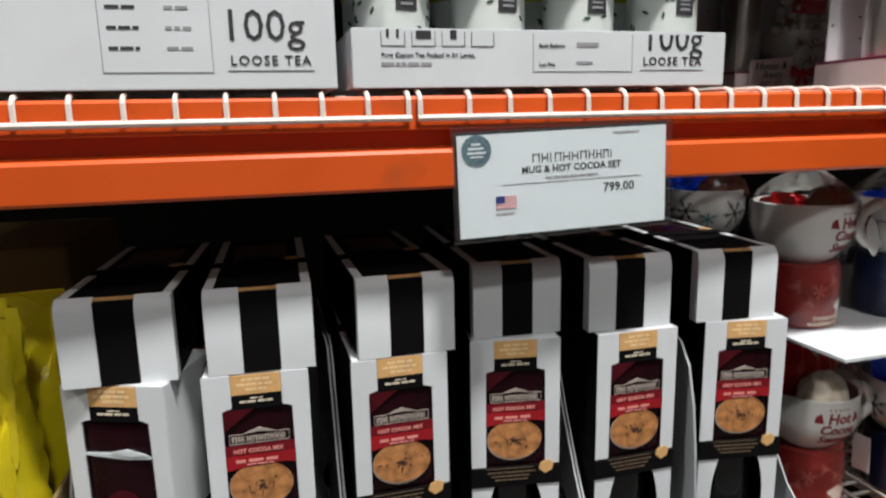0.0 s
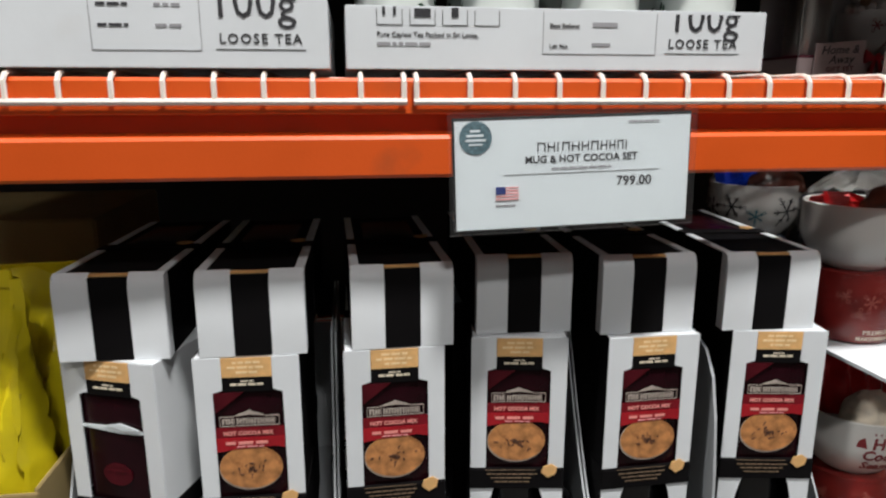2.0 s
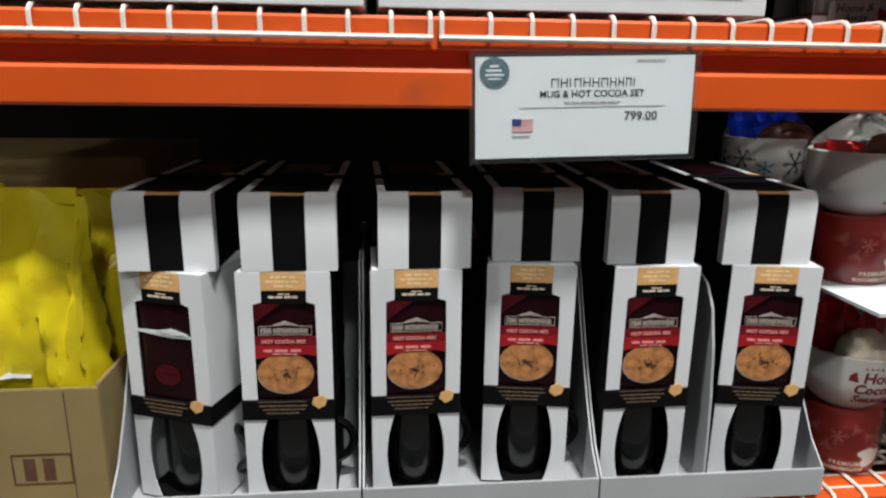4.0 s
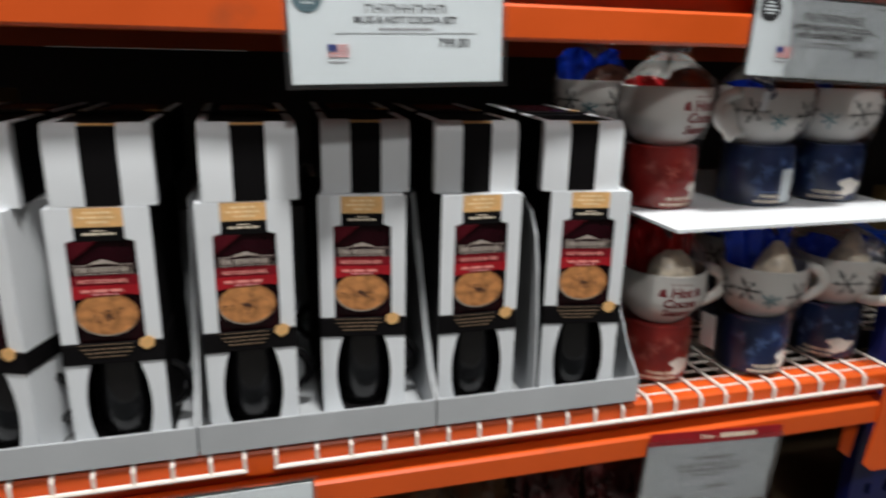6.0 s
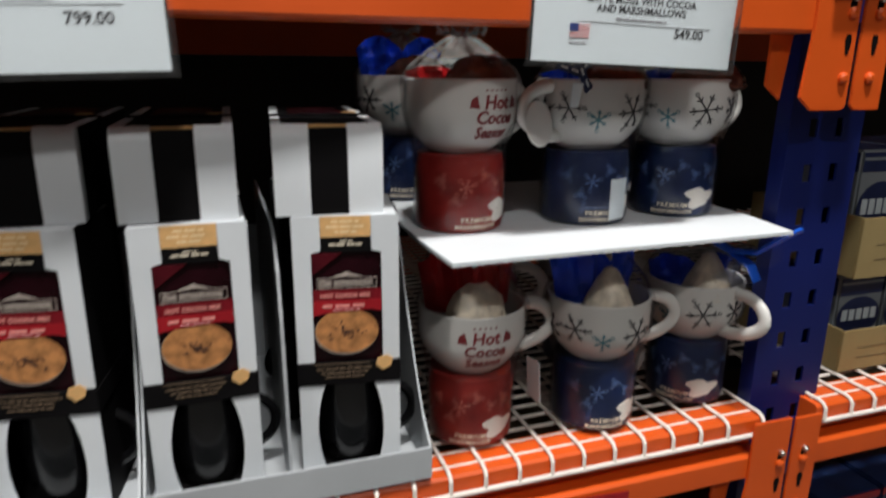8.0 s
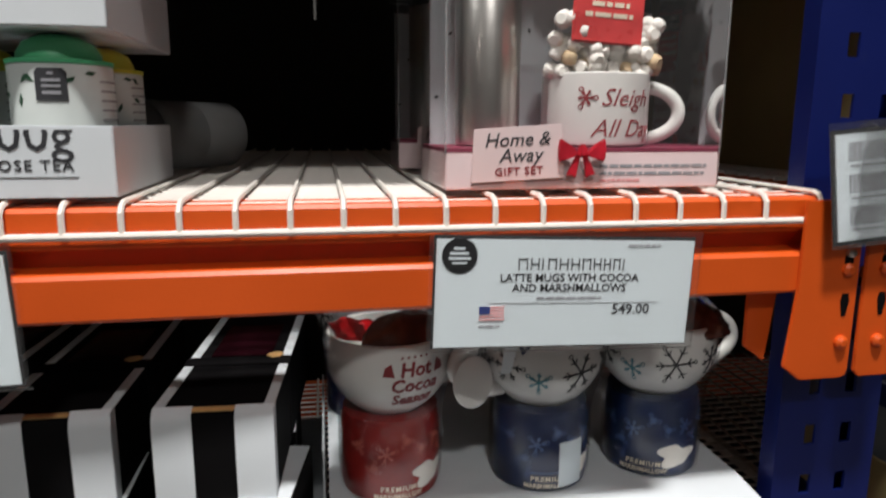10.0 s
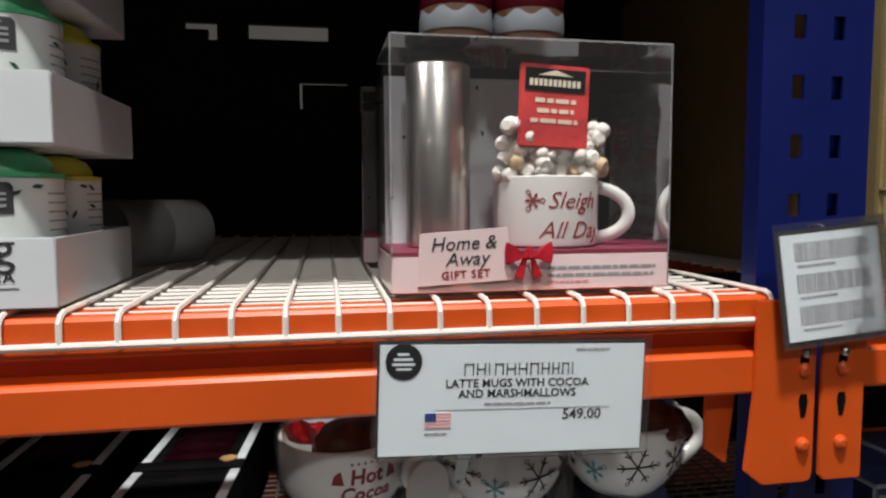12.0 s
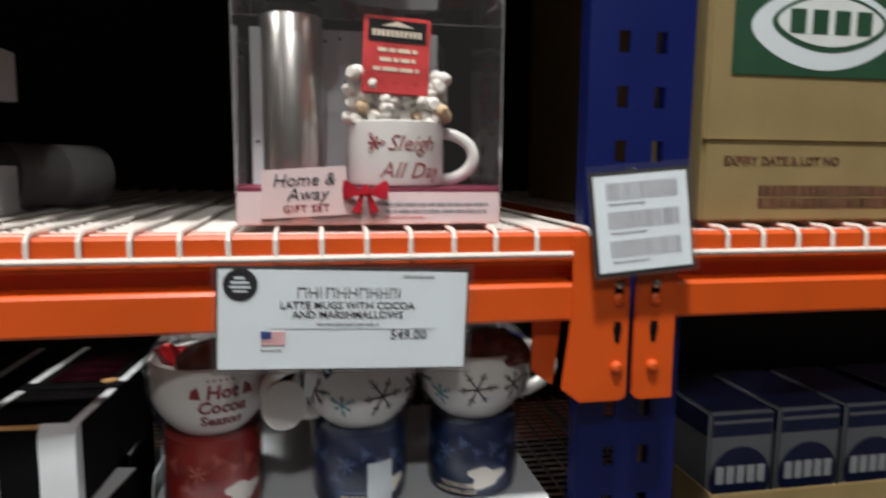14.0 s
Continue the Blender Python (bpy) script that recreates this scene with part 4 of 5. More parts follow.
            v.co = Vector((r * p.x / k * min(1, k * 3), r * p.y / k * min(1, k * 3), 0.047 * up + 0.010 * min(0, p.z)))
        else:
            v.co = Vector(((0.043 if low_dome else 0.033) * p.x * lump, 0.024 * p.y * lump, (0.032 if low_dome else 0.037) * p.z * lump * (1 if p.z > 0 else 0.3)))
    part("sweet_bag", heap, BROWNBAG if low_dome else CREAMBAG, s, "small clear bag of chocolates" if low_dome else "small clear bag of marshmallows", smooth=True, m=pose(0.012 if low_dome else -0.006, -0.030, top - 0.006, 0, 0, face))
    foil = bmesh.new()
    nu, nv = 26, 12
    fh = foil_height
    ph = rng.uniform(0, 6)
    g = []
    for u in range(nu + 1):
        q = u / nu
        lobe = 0.62 + 0.38 * abs(math.sin(2 * math.pi * q + 0.2 * math.sin(ph))) ** 0.7
        g.append([])
        for v in range(nv + 1):
            t = v / nv
            fold = 0.005 * math.sin(q * 31 + ph + 2 * t) + 0.004 * noise.noise(Vector((q * 9, t * 6, seed)))
            g[-1].append(foil.verts.new(((q - 0.5) * (0.100 + 0.018 * t), -0.010 + 0.10 * (q - 0.5) ** 2 + fold * (0.3 + t), top - 0.010 + (fh + 0.010) * t * (1 - t * (1 - lobe)))))
    for u in range(nu):
        for v in range(nv):
            foil.faces.new((g[u][v], g[u + 1][v], g[u + 1][v + 1], g[u][v + 1]))
    part("foil_pouch", foil, FOILRED if red else FOILBLUE, s, "crumpled red foil pouch" if red else "crumpled blue foil pouch", smooth=True, m=pose(0, 0, 0, 0, 0, face * 0.3))
    # film wrap
    steps, film = 44, bmesh.new()
    rings = []
    profile = [(0.050, 0.001), (0.0515, 0.03), (0.0515, 0.07), (0.053, 0.088), (0.0635, 0.125), (0.065, top), (0.056, top + bag_height * 0.25), (0.038, top + bag_height * 0.55), (0.018, top + bag_height * 0.8), (0.009, top + bag_height * 0.88), (0.016, top + bag_height * 0.95), (0.028, top + bag_height)]
    for q, (r, zz) in enumerate(profile):
        rings.append([])
        for k in range(steps):
            a = 2 * math.pi * k / steps
            amp = 0.0006 + (0.003 if q > 5 else 0.0) * min(1, (q - 5) / 3)
            rr = r + amp * math.sin(k * 5.0 + q * 0.9 + seed) + amp * 0.8 * math.sin(k * 2.3 + seed)
            rings[-1].append(film.verts.new((rr * math.cos(a), rr * math.sin(a), zz + (0.008 * math.sin(k * 3.1) if q == len(profile) - 1 else 0))))
    for q, (a, b) in enumerate(zip(rings, rings[1:])):
        for k in range(steps):
            f = film.faces.new((a[k], a[(k + 1) % steps], b[(k + 1) % steps], b[k]))
            f.material_index = 1 if q < 5 else 0
    wrap = part("film_wrap", film, CELLO, s, "clear crinkled film", smooth=True)
    wrap.data.materials.append(CELLO_TIGHT)
    if ribbon:
        rb = bm_tube([(0.0, -0.012, top + bag_height * 0.80), (0.012, -0.045, top + bag_height * 0.62), (0.022, -0.075, top + bag_height * 0.70), (0.036, -0.095, top + bag_height * 1.0), (0.052, -0.104, top + bag_height * 1.16)], 0.0105, 8, flat=0.3)
        part("ribbon", rb, RIBBON, s, "bright blue ribbon tail", smooth=True)
        rb = bm_tube([(0.012, -0.045, top + bag_height * 0.62), (0.020, -0.070, top + bag_height * 0.45), (0.024, -0.078, top + bag_height * 0.20)], 0.010, 8, flat=0.3)
        part("ribbon", rb, RIBBON, s, smooth=True)
        tuft = bmesh.new()
        ctr = tuft.verts.new((0.016, -0.062, top + bag_height * 0.55))
        tips = [tuft.verts.new((0.016 + 0.052 * math.cos(0.5 * k) * (0.7 + 0.3 * (k % 2)), -0.062 + 0.03 * math.sin(0.9 * k), top + bag_height * (0.5 + 0.35 * math.sin(1.7 * k)))) for k in range(13)]
        for u, v in zip(tips, tips[1:]):
            tuft.faces.new((ctr, u, v))
        part("film_tuft", tuft, CELLO, s, "gathered clear film")
        part("ribbon_tie", moved(bm_lathe([(0.0125, -0.004), (0.014, 0), (0.0125, 0.004)], 16), 0, 0, top + bag_height * 0.88), RIBBON, s, smooth=True)
    if side_tag == "card":
        part("swing_tag", bm_box(-0.0006, 0.0006, -0.012, 0.012, -0.052, 0.0, 0.0003), PAPER, s, "white swing tag seen on edge", m=pose(0.066, -0.028, 0.090, 0, -5, 12))
    if side_tag == "disc":
        part("swing_tag", moved(bm_lathe([(0.024, 0), (0.025, 0.0008), (0.024, 0.0016)], 28), 0.060, 0.012, 0.062, Matrix.Rotation(radians(10), 4, "Z") @ Matrix.Rotation(radians(84), 4, "X")), GREYCARD, s, "round grey tag", smooth=True)
    if neck_bow:
        for k, (lx, lz, ly) in enumerate(((-0.022, 0.012, 20), (0.004, 0.020, -35), (-0.004, 0.004, 65))):
            lo = bm_prism([(-0.016, -0.005), (-0.012, 0.006), (0.0, 0.003), (0.014, 0.007), (0.017, -0.004), (0.0, -0.003)], -0.0015, 0.0015, 0.0006)
            part("bow_loop", lo, NAVYPRINT, s, "navy and white bow", m=pose(-0.036 + lx, -0.052, top + lz, 0, ly, 0))
            part("bow_print", bm_bars([(-0.010, -0.002, -0.001, 0.001), (0.003, 0.011, 0.000, 0.002)], -0.0022, -0.0016), PAPER, s, m=pose(-0.036 + lx, -0.052, top + lz, 0, ly, 0))
        part("bow_tail", bm_prism([(-0.006, 0), (0.006, 0.001), (0.004, -0.024), (-0.005, -0.026)], -0.001, 0.001, 0.0004), PAPER, s, "white bow tail", m=pose(-0.050, -0.060, top - 0.002, 0, 8, 0))
    if tag:
        dsc = bm_lathe([(0.024, 0), (0.025, 0.0008), (0.024, 0.0016)], 28)
        part("round_tag", moved(dsc, *tag, Matrix.Rotation(radians(28), 4, "Z") @ Matrix.Rotation(radians(80), 4, "X")), GLAZE, s, "round white tag", smooth=True)
    return s


CARD_Z = 1.148
mug_set(0.676, 0.686, LOW, "red", -6, 86, 1, 0.075, side_tag="card")
mug_set(0.832, 0.672, LOW, "blue", 4, 80, 2, 0.07, filling="cone", side_tag="disc")
mug_set(0.985, 0.692, LOW, "blue", -38, 16, 3, 0.07, ribbon=True, filling="cone", foil_height=0.03)
mug_set(0.668, 0.712, CARD_Z, "red", 18, 110, 4, 0.05, filling="brown", foil_height=0.014)
mug_set(0.822, 0.705, CARD_Z, "blue", 8, -75, 5, 0.05, tag=(-0.078, -0.03, 0.113), filling="brown", foil_height=0.014, neck_bow=True)
mug_set(0.950, 0.712, CARD_Z, "blue", -20, 98, 6, 0.05, filling="brown", foil_height=0.014)
mug_set(0.655, 0.90, CARD_Z, "blue", 0, 120, 7, 0.06, filling="brown", foil_height=0.05)
mug_set(0.74, 0.85, LOW, "red", 0, 60, 8, 0.07)
mug_set(0.90, 0.83, LOW, "blue", 0, 60, 9, 0.07, filling="cone")
shelf_card = thing("divider_card", "white corrugated card laid between two tiers of mug sets", "divider card", m=pose(0, 0, 0))
sheet_bm = bmesh.new()
sa = [sheet_bm.verts.new(p) for p in ((0.612, 0.573, CARD_Z - 0.002), (1.016, 0.579, CARD_Z - 0.002), (1.024, 0.66, CARD_Z - 0.0005), (1.024, 0.955, CARD_Z - 0.0005), (0.606, 0.955, CARD_Z - 0.0005), (0.606, 0.655, CARD_Z - 0.0005))]
sb = [sheet_bm.verts.new((v.co.x, v.co.y, v.co.z - 0.004)) for v in sa]
for quad in ((0, 1, 2, 5), (5, 2, 3, 4)):
    sheet_bm.faces.new([sa[q] for q in quad])
    sheet_bm.faces.new([sb[q] for q in reversed(quad)])
for q in range(6):
    r = (q + 1) % 6
    sheet_bm.faces.new((sa[r], sa[q], sb[q], sb[r]))
bmesh.ops.recalc_face_normals(sheet_bm, faces=sheet_bm.faces)
part("sheet", sheet_bm, WHITECARD, shelf_card)

# ---- upper shelf: gift set ----
def home_gift_set(x, y, z, yaw, label):
    w, d, h = 0.247, 0.125, 0.212
    g = thing("mug_and_tumbler_gift_set", label, "gift set", "boxed gift sets", pose(x, y, z, 0, 0, yaw))
    base = part("base_tray", bm_box(0, w, 0, d, 0, 0.031, 0.0012), PINKBASE, g, "blush card base tray")
    part("base_edge", bm_box(0.0005, w - 0.0005, 0.0008, d - 0.0008, 0.0312, 0.0345), mat("wine_edge", (0.2, 0.02, 0.05), 0.5, bump=0), base)
    rng = random.Random(11)
    for k in range(2):
        part("base_print", word_bars(0.135, 0.235, 0.018 - 0.0065 * k, 0.0026, rng, -0.0004, 0, 0.008), GREYINK, base)
    part("base_print", word_bars(0.135, 0.175, 0.006, 0.002, rng, -0.0004, 0, 0.006), PINKINK, base)
    card = part("name_card", bm_prism([(0.021, 0.006), (0.102, 0.010), (0.098, 0.055), (0.023, 0.050)], -0.0030, -0.0018, 0.0003), PINKBASE, g, "blush card with lettering")
    lean = Matrix.Rotation(radians(-2.5), 4, "Y")
    part("lettering", moved(bm_text("Home &", 0.0165, 0.0005, shear=0.25), 0.060, -0.0032, 0.0365, lean), INK, card)
    part("lettering", moved(bm_text("Away", 0.0165, 0.0005, shear=0.25), 0.063, -0.0032, 0.0235, lean), INK, card)
    part("lettering", moved(bm_text("GIFT SET", 0.0095, 0.0005, bold=0.0002, spacing=1.15), 0.062, -0.0032, 0.0125, lean), REDINK, card)
    bow = thing("ribbon_bow", "", "")
    bow.parent = g
    bow.matrix_basis = pose(0.116, -0.004, 0.033)
    for sgn in (-1, 1):
        loop = bm_prism([(sgn * 0.002, -0.004), (sgn * 0.010, 0.004), (sgn * 0.020, 0.010), (sgn * 0.0215, 0.0), (sgn * 0.020, -0.010), (sgn * 0.009, -0.006)], -0.004, 0.0, 0.0012)
        part("bow_loop", loop, BOWRED, bow)
        tail = bm_prism([(sgn * 0.001, -0.004), (sgn * 0.005, -0.004), (sgn * 0.013, -0.021), (sgn * 0.008, -0.020), (sgn * 0.005, -0.024)], -0.002, 0.0005, 0.0006)
        part("bow_tail", tail, BOWRED, bow)
    part("bow_knot", bm_box(-0.004, 0.004, -0.006, 0.0, -0.006, 0.005, 0.002), BOWRED, bow)
    part("back_card", bm_box(0.006, w - 0.042, d - 0.012, d - 0.010, 0.0346, h - 0.014), WHITECARD, g, "pale back card with small leaf marks")
    marks = bmesh.new()
    for k in range(14):
        own = bm_prism([(-0.003, 0), (0, 0.0016), (0.003, 0), (0, -0.0016)], 0, 0.0004)
        merge(marks, own, Matrix.Translation((rng.uniform(0.012, w - 0.05), d - 0.0126, rng.uniform(0.05, h - 0.02))) @ Matrix.Rotation(rng.uniform(0, 3), 4, "Y"))
    part("leaf_print", marks, INK, g)
    R = 0.0295
    tum = part("tumbler", moved(bm_lathe([(R - 0.003, 0.0), (R - 0.001, 0.001), (R, 0.006), (R, 0.162), (R - 0.001, 0.1635)], 48), 0.050, 0.062, 0.035), BRUSHED, g, "brushed stainless steel tumbler", smooth=True)
    part("lid", moved(bm_lathe([(R - 0.001, 0.1636), (R + 0.0006, 0.165), (R + 0.0006, 0.170), (R - 0.003, 0.173), (R - 0.008, 0.174), (R - 0.01, 0.171)], 40), 0.050, 0.062, 0.035), BLACKMUG, tum, "black lid", smooth=True)
    mr, mh = 0.049, 0.064
    mg = part("mug", moved(bm_lathe([(mr - 0.004, 0), (mr - 0.001, 0.002), (mr, 0.006), (mr, mh - 0.001), (mr - 0.0015, mh), (mr - 0.004, mh - 0.001), (mr - 0.005, 0.01)], 48), 0.152, 0.058, 0.035), GLAZE, g, "white mug with red script", smooth=True)
    hp = [(0.152 + mr - 0.003 + 0.033 * math.sin(math.pi * k / 14), 0.058 - 0.012 * math.sin(math.pi * k / 14), 0.035 + 0.030 + 0.024 * math.cos(math.pi * k / 14)) for k in range(15)]
    part("handle", bm_tube(hp, 0.0052, 10, flat=1.2), GLAZE, mg, smooth=True)
    for words, size, px, pz, ink in (("Sleigh", 0.0215, 0.010, 0.035, REDINK), ("All Day", 0.0215, 0.010, 0.009, REDINK)):
        part("mug_print", moved(wrapped(moved(bm_text(words, size, 0.0006, bold=-0.0001, shear=0.35), px, 0, pz), mr + 0.0002), 0.152, 0.058, 0.035), ink, mg)
    part("mug_print", moved(wrapped(snowflake_bars(-0.027, 0.042, 0.0065, 0.0), mr + 0.0002), 0.152, 0.058, 0.035), REDINK, mg)
    # cocoa sachet and bag of marshmallows over the mug
    sachet = part("cocoa_sachet", bm_box(-0.0325, 0.0325, -0.002, 0.002, 0, 0.074, 0.0015), SACHETRED, g, "red cocoa sachet", m=pose(0.147, 0.026, 0.123, -3, 3, 0))
    part("black_panel", bm_box(-0.028, 0.028, -0.0028, -0.0021, 0.050, 0.070), BLACKCARD, sachet)
    part("brand_roof", bm_prism([(-0.016, 0.064), (0.0, 0.069), (0.016, 0.064)], -0.0032, -0.0028), CREAM, sachet)
    part("brand_mark", bm_bars([(-0.024 + 0.0044 * k, -0.021 + 0.0044 * k, 0.0545, 0.0605) for k in range(11)], -0.0032, -0.0028), CREAM, sachet)
    for k, (a0, a1) in enumerate(((-0.018, 0.020), (-0.016, 0.018), (-0.022, 0.022))):
        part("sachet_print", word_bars(a0, a1, 0.040 - 0.009 * k, 0.0038, rng, -0.0026, -0.0021, 0.010), CREAM, sachet)
    for k in range(84):
        own = bm_lathe([(0.0045, 0), (0.0068, 0.0015), (0.0072, 0.005), (0.0068, 0.0085), (0.0045, 0.011)], 12)
        u = rng.uniform(-1, 1)
        hz = rng.uniform(0, 1)
        px = 0.151 + u * (0.050 - 0.008 * hz)
        pz = 0.098 + hz * (0.050 if abs(u) > 0.5 else 0.026)
        part("marshmallow", own, TANMARSH if k % 4 == 0 and hz < 0.5 else MARSH, g, smooth=True, m=pose(px, 0.042 + rng.uniform(-0.010, 0.010), pz, rng.uniform(0, 180), rng.uniform(0, 180), 0))
    bag = bm_box(-0.05, 0.05, -0.014, 0.014, 0, 0.052, 0.008, segments=3)
    for v in bag.verts:
        v.co.y += 0.002 * math.sin(v.co.x * 190) + 0.0015 * math.sin(v.co.z * 230)
    part("marshmallow_bag", bag, CELLO_TIGHT, g, "clear bag", smooth=True, m=pose(0.151, 0.040, 0.100))
    # clear cover with slightly bent panels
    e = 0.0006
    for o, ux, uz, nrm in (((-e, -e, 0.002), (w + 2 * e, 0, 0), (0, 0, h - 0.002), (0, 1, 0)), ((-e, d, 0.002), (0, -d, 0), (0, 0, h - 0.002), (1, 0, 0)), ((w + e, 0, 0.002), (0, d, 0), (0, 0, h - 0.002), (-1, 0, 0)), ((-e, -e, h), (w + 2 * e, 0, 0), (0, d, 0), (0, 0, -1))):
        pane = bmesh.new()
        o, ux, uz, nrm = Vector(o), Vector(ux), Vector(uz), Vector(nrm)
        gg = [[pane.verts.new(o + ux * (q / 8) + uz * (k / 8) + nrm * (0.0012 * math.sin(math.pi * q / 8) * math.sin(3.0 * k / 8 + q))) for k in range(9)] for q in range(9)]
        for q in range(8):
            for k in range(8):
                pane.faces.new((gg[q][k], gg[q + 1][k], gg[q + 1][k + 1], gg[q][k + 1]))
        part("clear_panel", pane, ACETATE, g, "clear acetate panel", smooth=True)
    rods = bmesh.new()
    for p, q in (((0, 0, 0.03), (0, 0, h)), ((w, 0, 0.03), (w, 0, h)), ((0, 0, h), (w, 0, h)), ((0, 0, h), (0, d, h)), ((w, 0, h), (w, d, h)), ((0, d, h), (w, d, h))):
        merge(rods, bm_tube([p, q], 0.0009, 5))
    part("cover_crease", rods, clear_film("acetate_crease", gloss=2.5, bump=0.3, haze=0.22), g)
    return g


home_gift_set(0.708, 0.629, UP + 0.001, 0.5, "boxed mug and steel tumbler gift set in clear cover")
home_gift_set(0.700, 0.90, UP + 0.001, -1, "boxed mug and steel tumbler gift set standing further back")
for k, jx in enumerate((0.772, 0.838)):
    jar = thing("sweet_jar", "dark jar with a white and red scalloped rim", "jar", "dark jars", pose(jx, 0.678, UP + 0.2145))
    part("glass", bm_lathe([(0.028, 0.0), (0.031, 0.003), (0.032, 0.014), (0.032, 0.08), (0.028, 0.086)], 32), BROWNFOOD, jar, smooth=True)
    scal = bm_lathe([(0.0322, 0.010), (0.0328, 0.013), (0.0328, 0.022), (0.0322, 0.026)], 48, cap=False)
    for v in scal.verts:
        if v.co.z > 0.02:
            v.co.z += 0.003 * math.sin(8 * math.atan2(v.co.y, v.co.x))
    part("rim_band", scal, PACKGREY, jar, "white scalloped band", smooth=True)
    part("red_band", bm_lathe([(0.0321, 0.030), (0.0325, 0.032), (0.0325, 0.044), (0.0321, 0.046)], 32, cap=False), MAROON_LIT, jar, smooth=True)


# ---- upper shelf: tea ----
def canister(parent, x, y, z, lid, seed):
    rng = random.Random(seed)
    c = thing("tea_canister", "white tea canister with a %s domed lid" % ("mint green" if lid is GREENLID else "yellow"), "tea canister", "tea canisters", pose(x, y, z, 0, 0, rng.uniform(-15, 15)))
    R, h = 0.036, 0.094
    body = part("body", bm_lathe([(R - 0.003, 0), (R, 0.002), (R, h - 0.002), (R - 0.002, h)], 32), CANWHITE, c, smooth=True)
    part("lid", bm_lathe([(R + 0.0006, h - 0.001), (R + 0.0006, h + 0.002), (R * 0.82, h + 0.003), (R * 0.80, h + 0.008), (R * 0.68, h + 0.015), (R * 0.42, h + 0.020), (0.004, h + 0.022)], 32), lid, c, smooth=True)
    leaves = bmesh.new()
    for k in range(16):
        own = bm_prism([(-0.0045, 0), (-0.001, 0.0018), (0.0045, 0), (0.001, -0.0018)], -0.0003, 0.0003)
        merge(leaves, own, Matrix.Translation((rng.uniform(-0.1, 0.1), 0, rng.uniform(0.05, h - 0.006))) @ Matrix.Rotation(rng.uniform(0, 3), 4, "Y"))
    part("leaf_print", wrapped(leaves, R + 0.0002), GREENPRINT, body)
    badge = bm_prism([(-0.0105, 0.066), (0.0105, 0.066), (0.0105, 0.086), (0.008, 0.089), (-0.008, 0.089), (-0.0105, 0.086)], -0.0003, 0.0003)
    part("badge", wrapped(sliced(badge, -0.010, 0.010, 8), R + 0.0004), INK, body)
    part("badge_print", wrapped(sliced(bm_bars([(-0.002, 0.002, 0.0845, 0.0862), (-0.006, 0.006, 0.0795, 0.0815), (-0.006, 0.006, 0.0755, 0.0773), (-0.006, 0.006, 0.0705, 0.0728)], -0.0006, -0.0001), -0.010, 0.010, 8), R + 0.0006), GREYINK, body)
    for k in range(5):
        part("fine_print", wrapped(word_bars(0.035, 0.062, 0.052 + 0.007 * k, 0.0014, rng, -0.0003, 0.0003, 0.007), R + 0.0002), GREYINK, body)
    return c


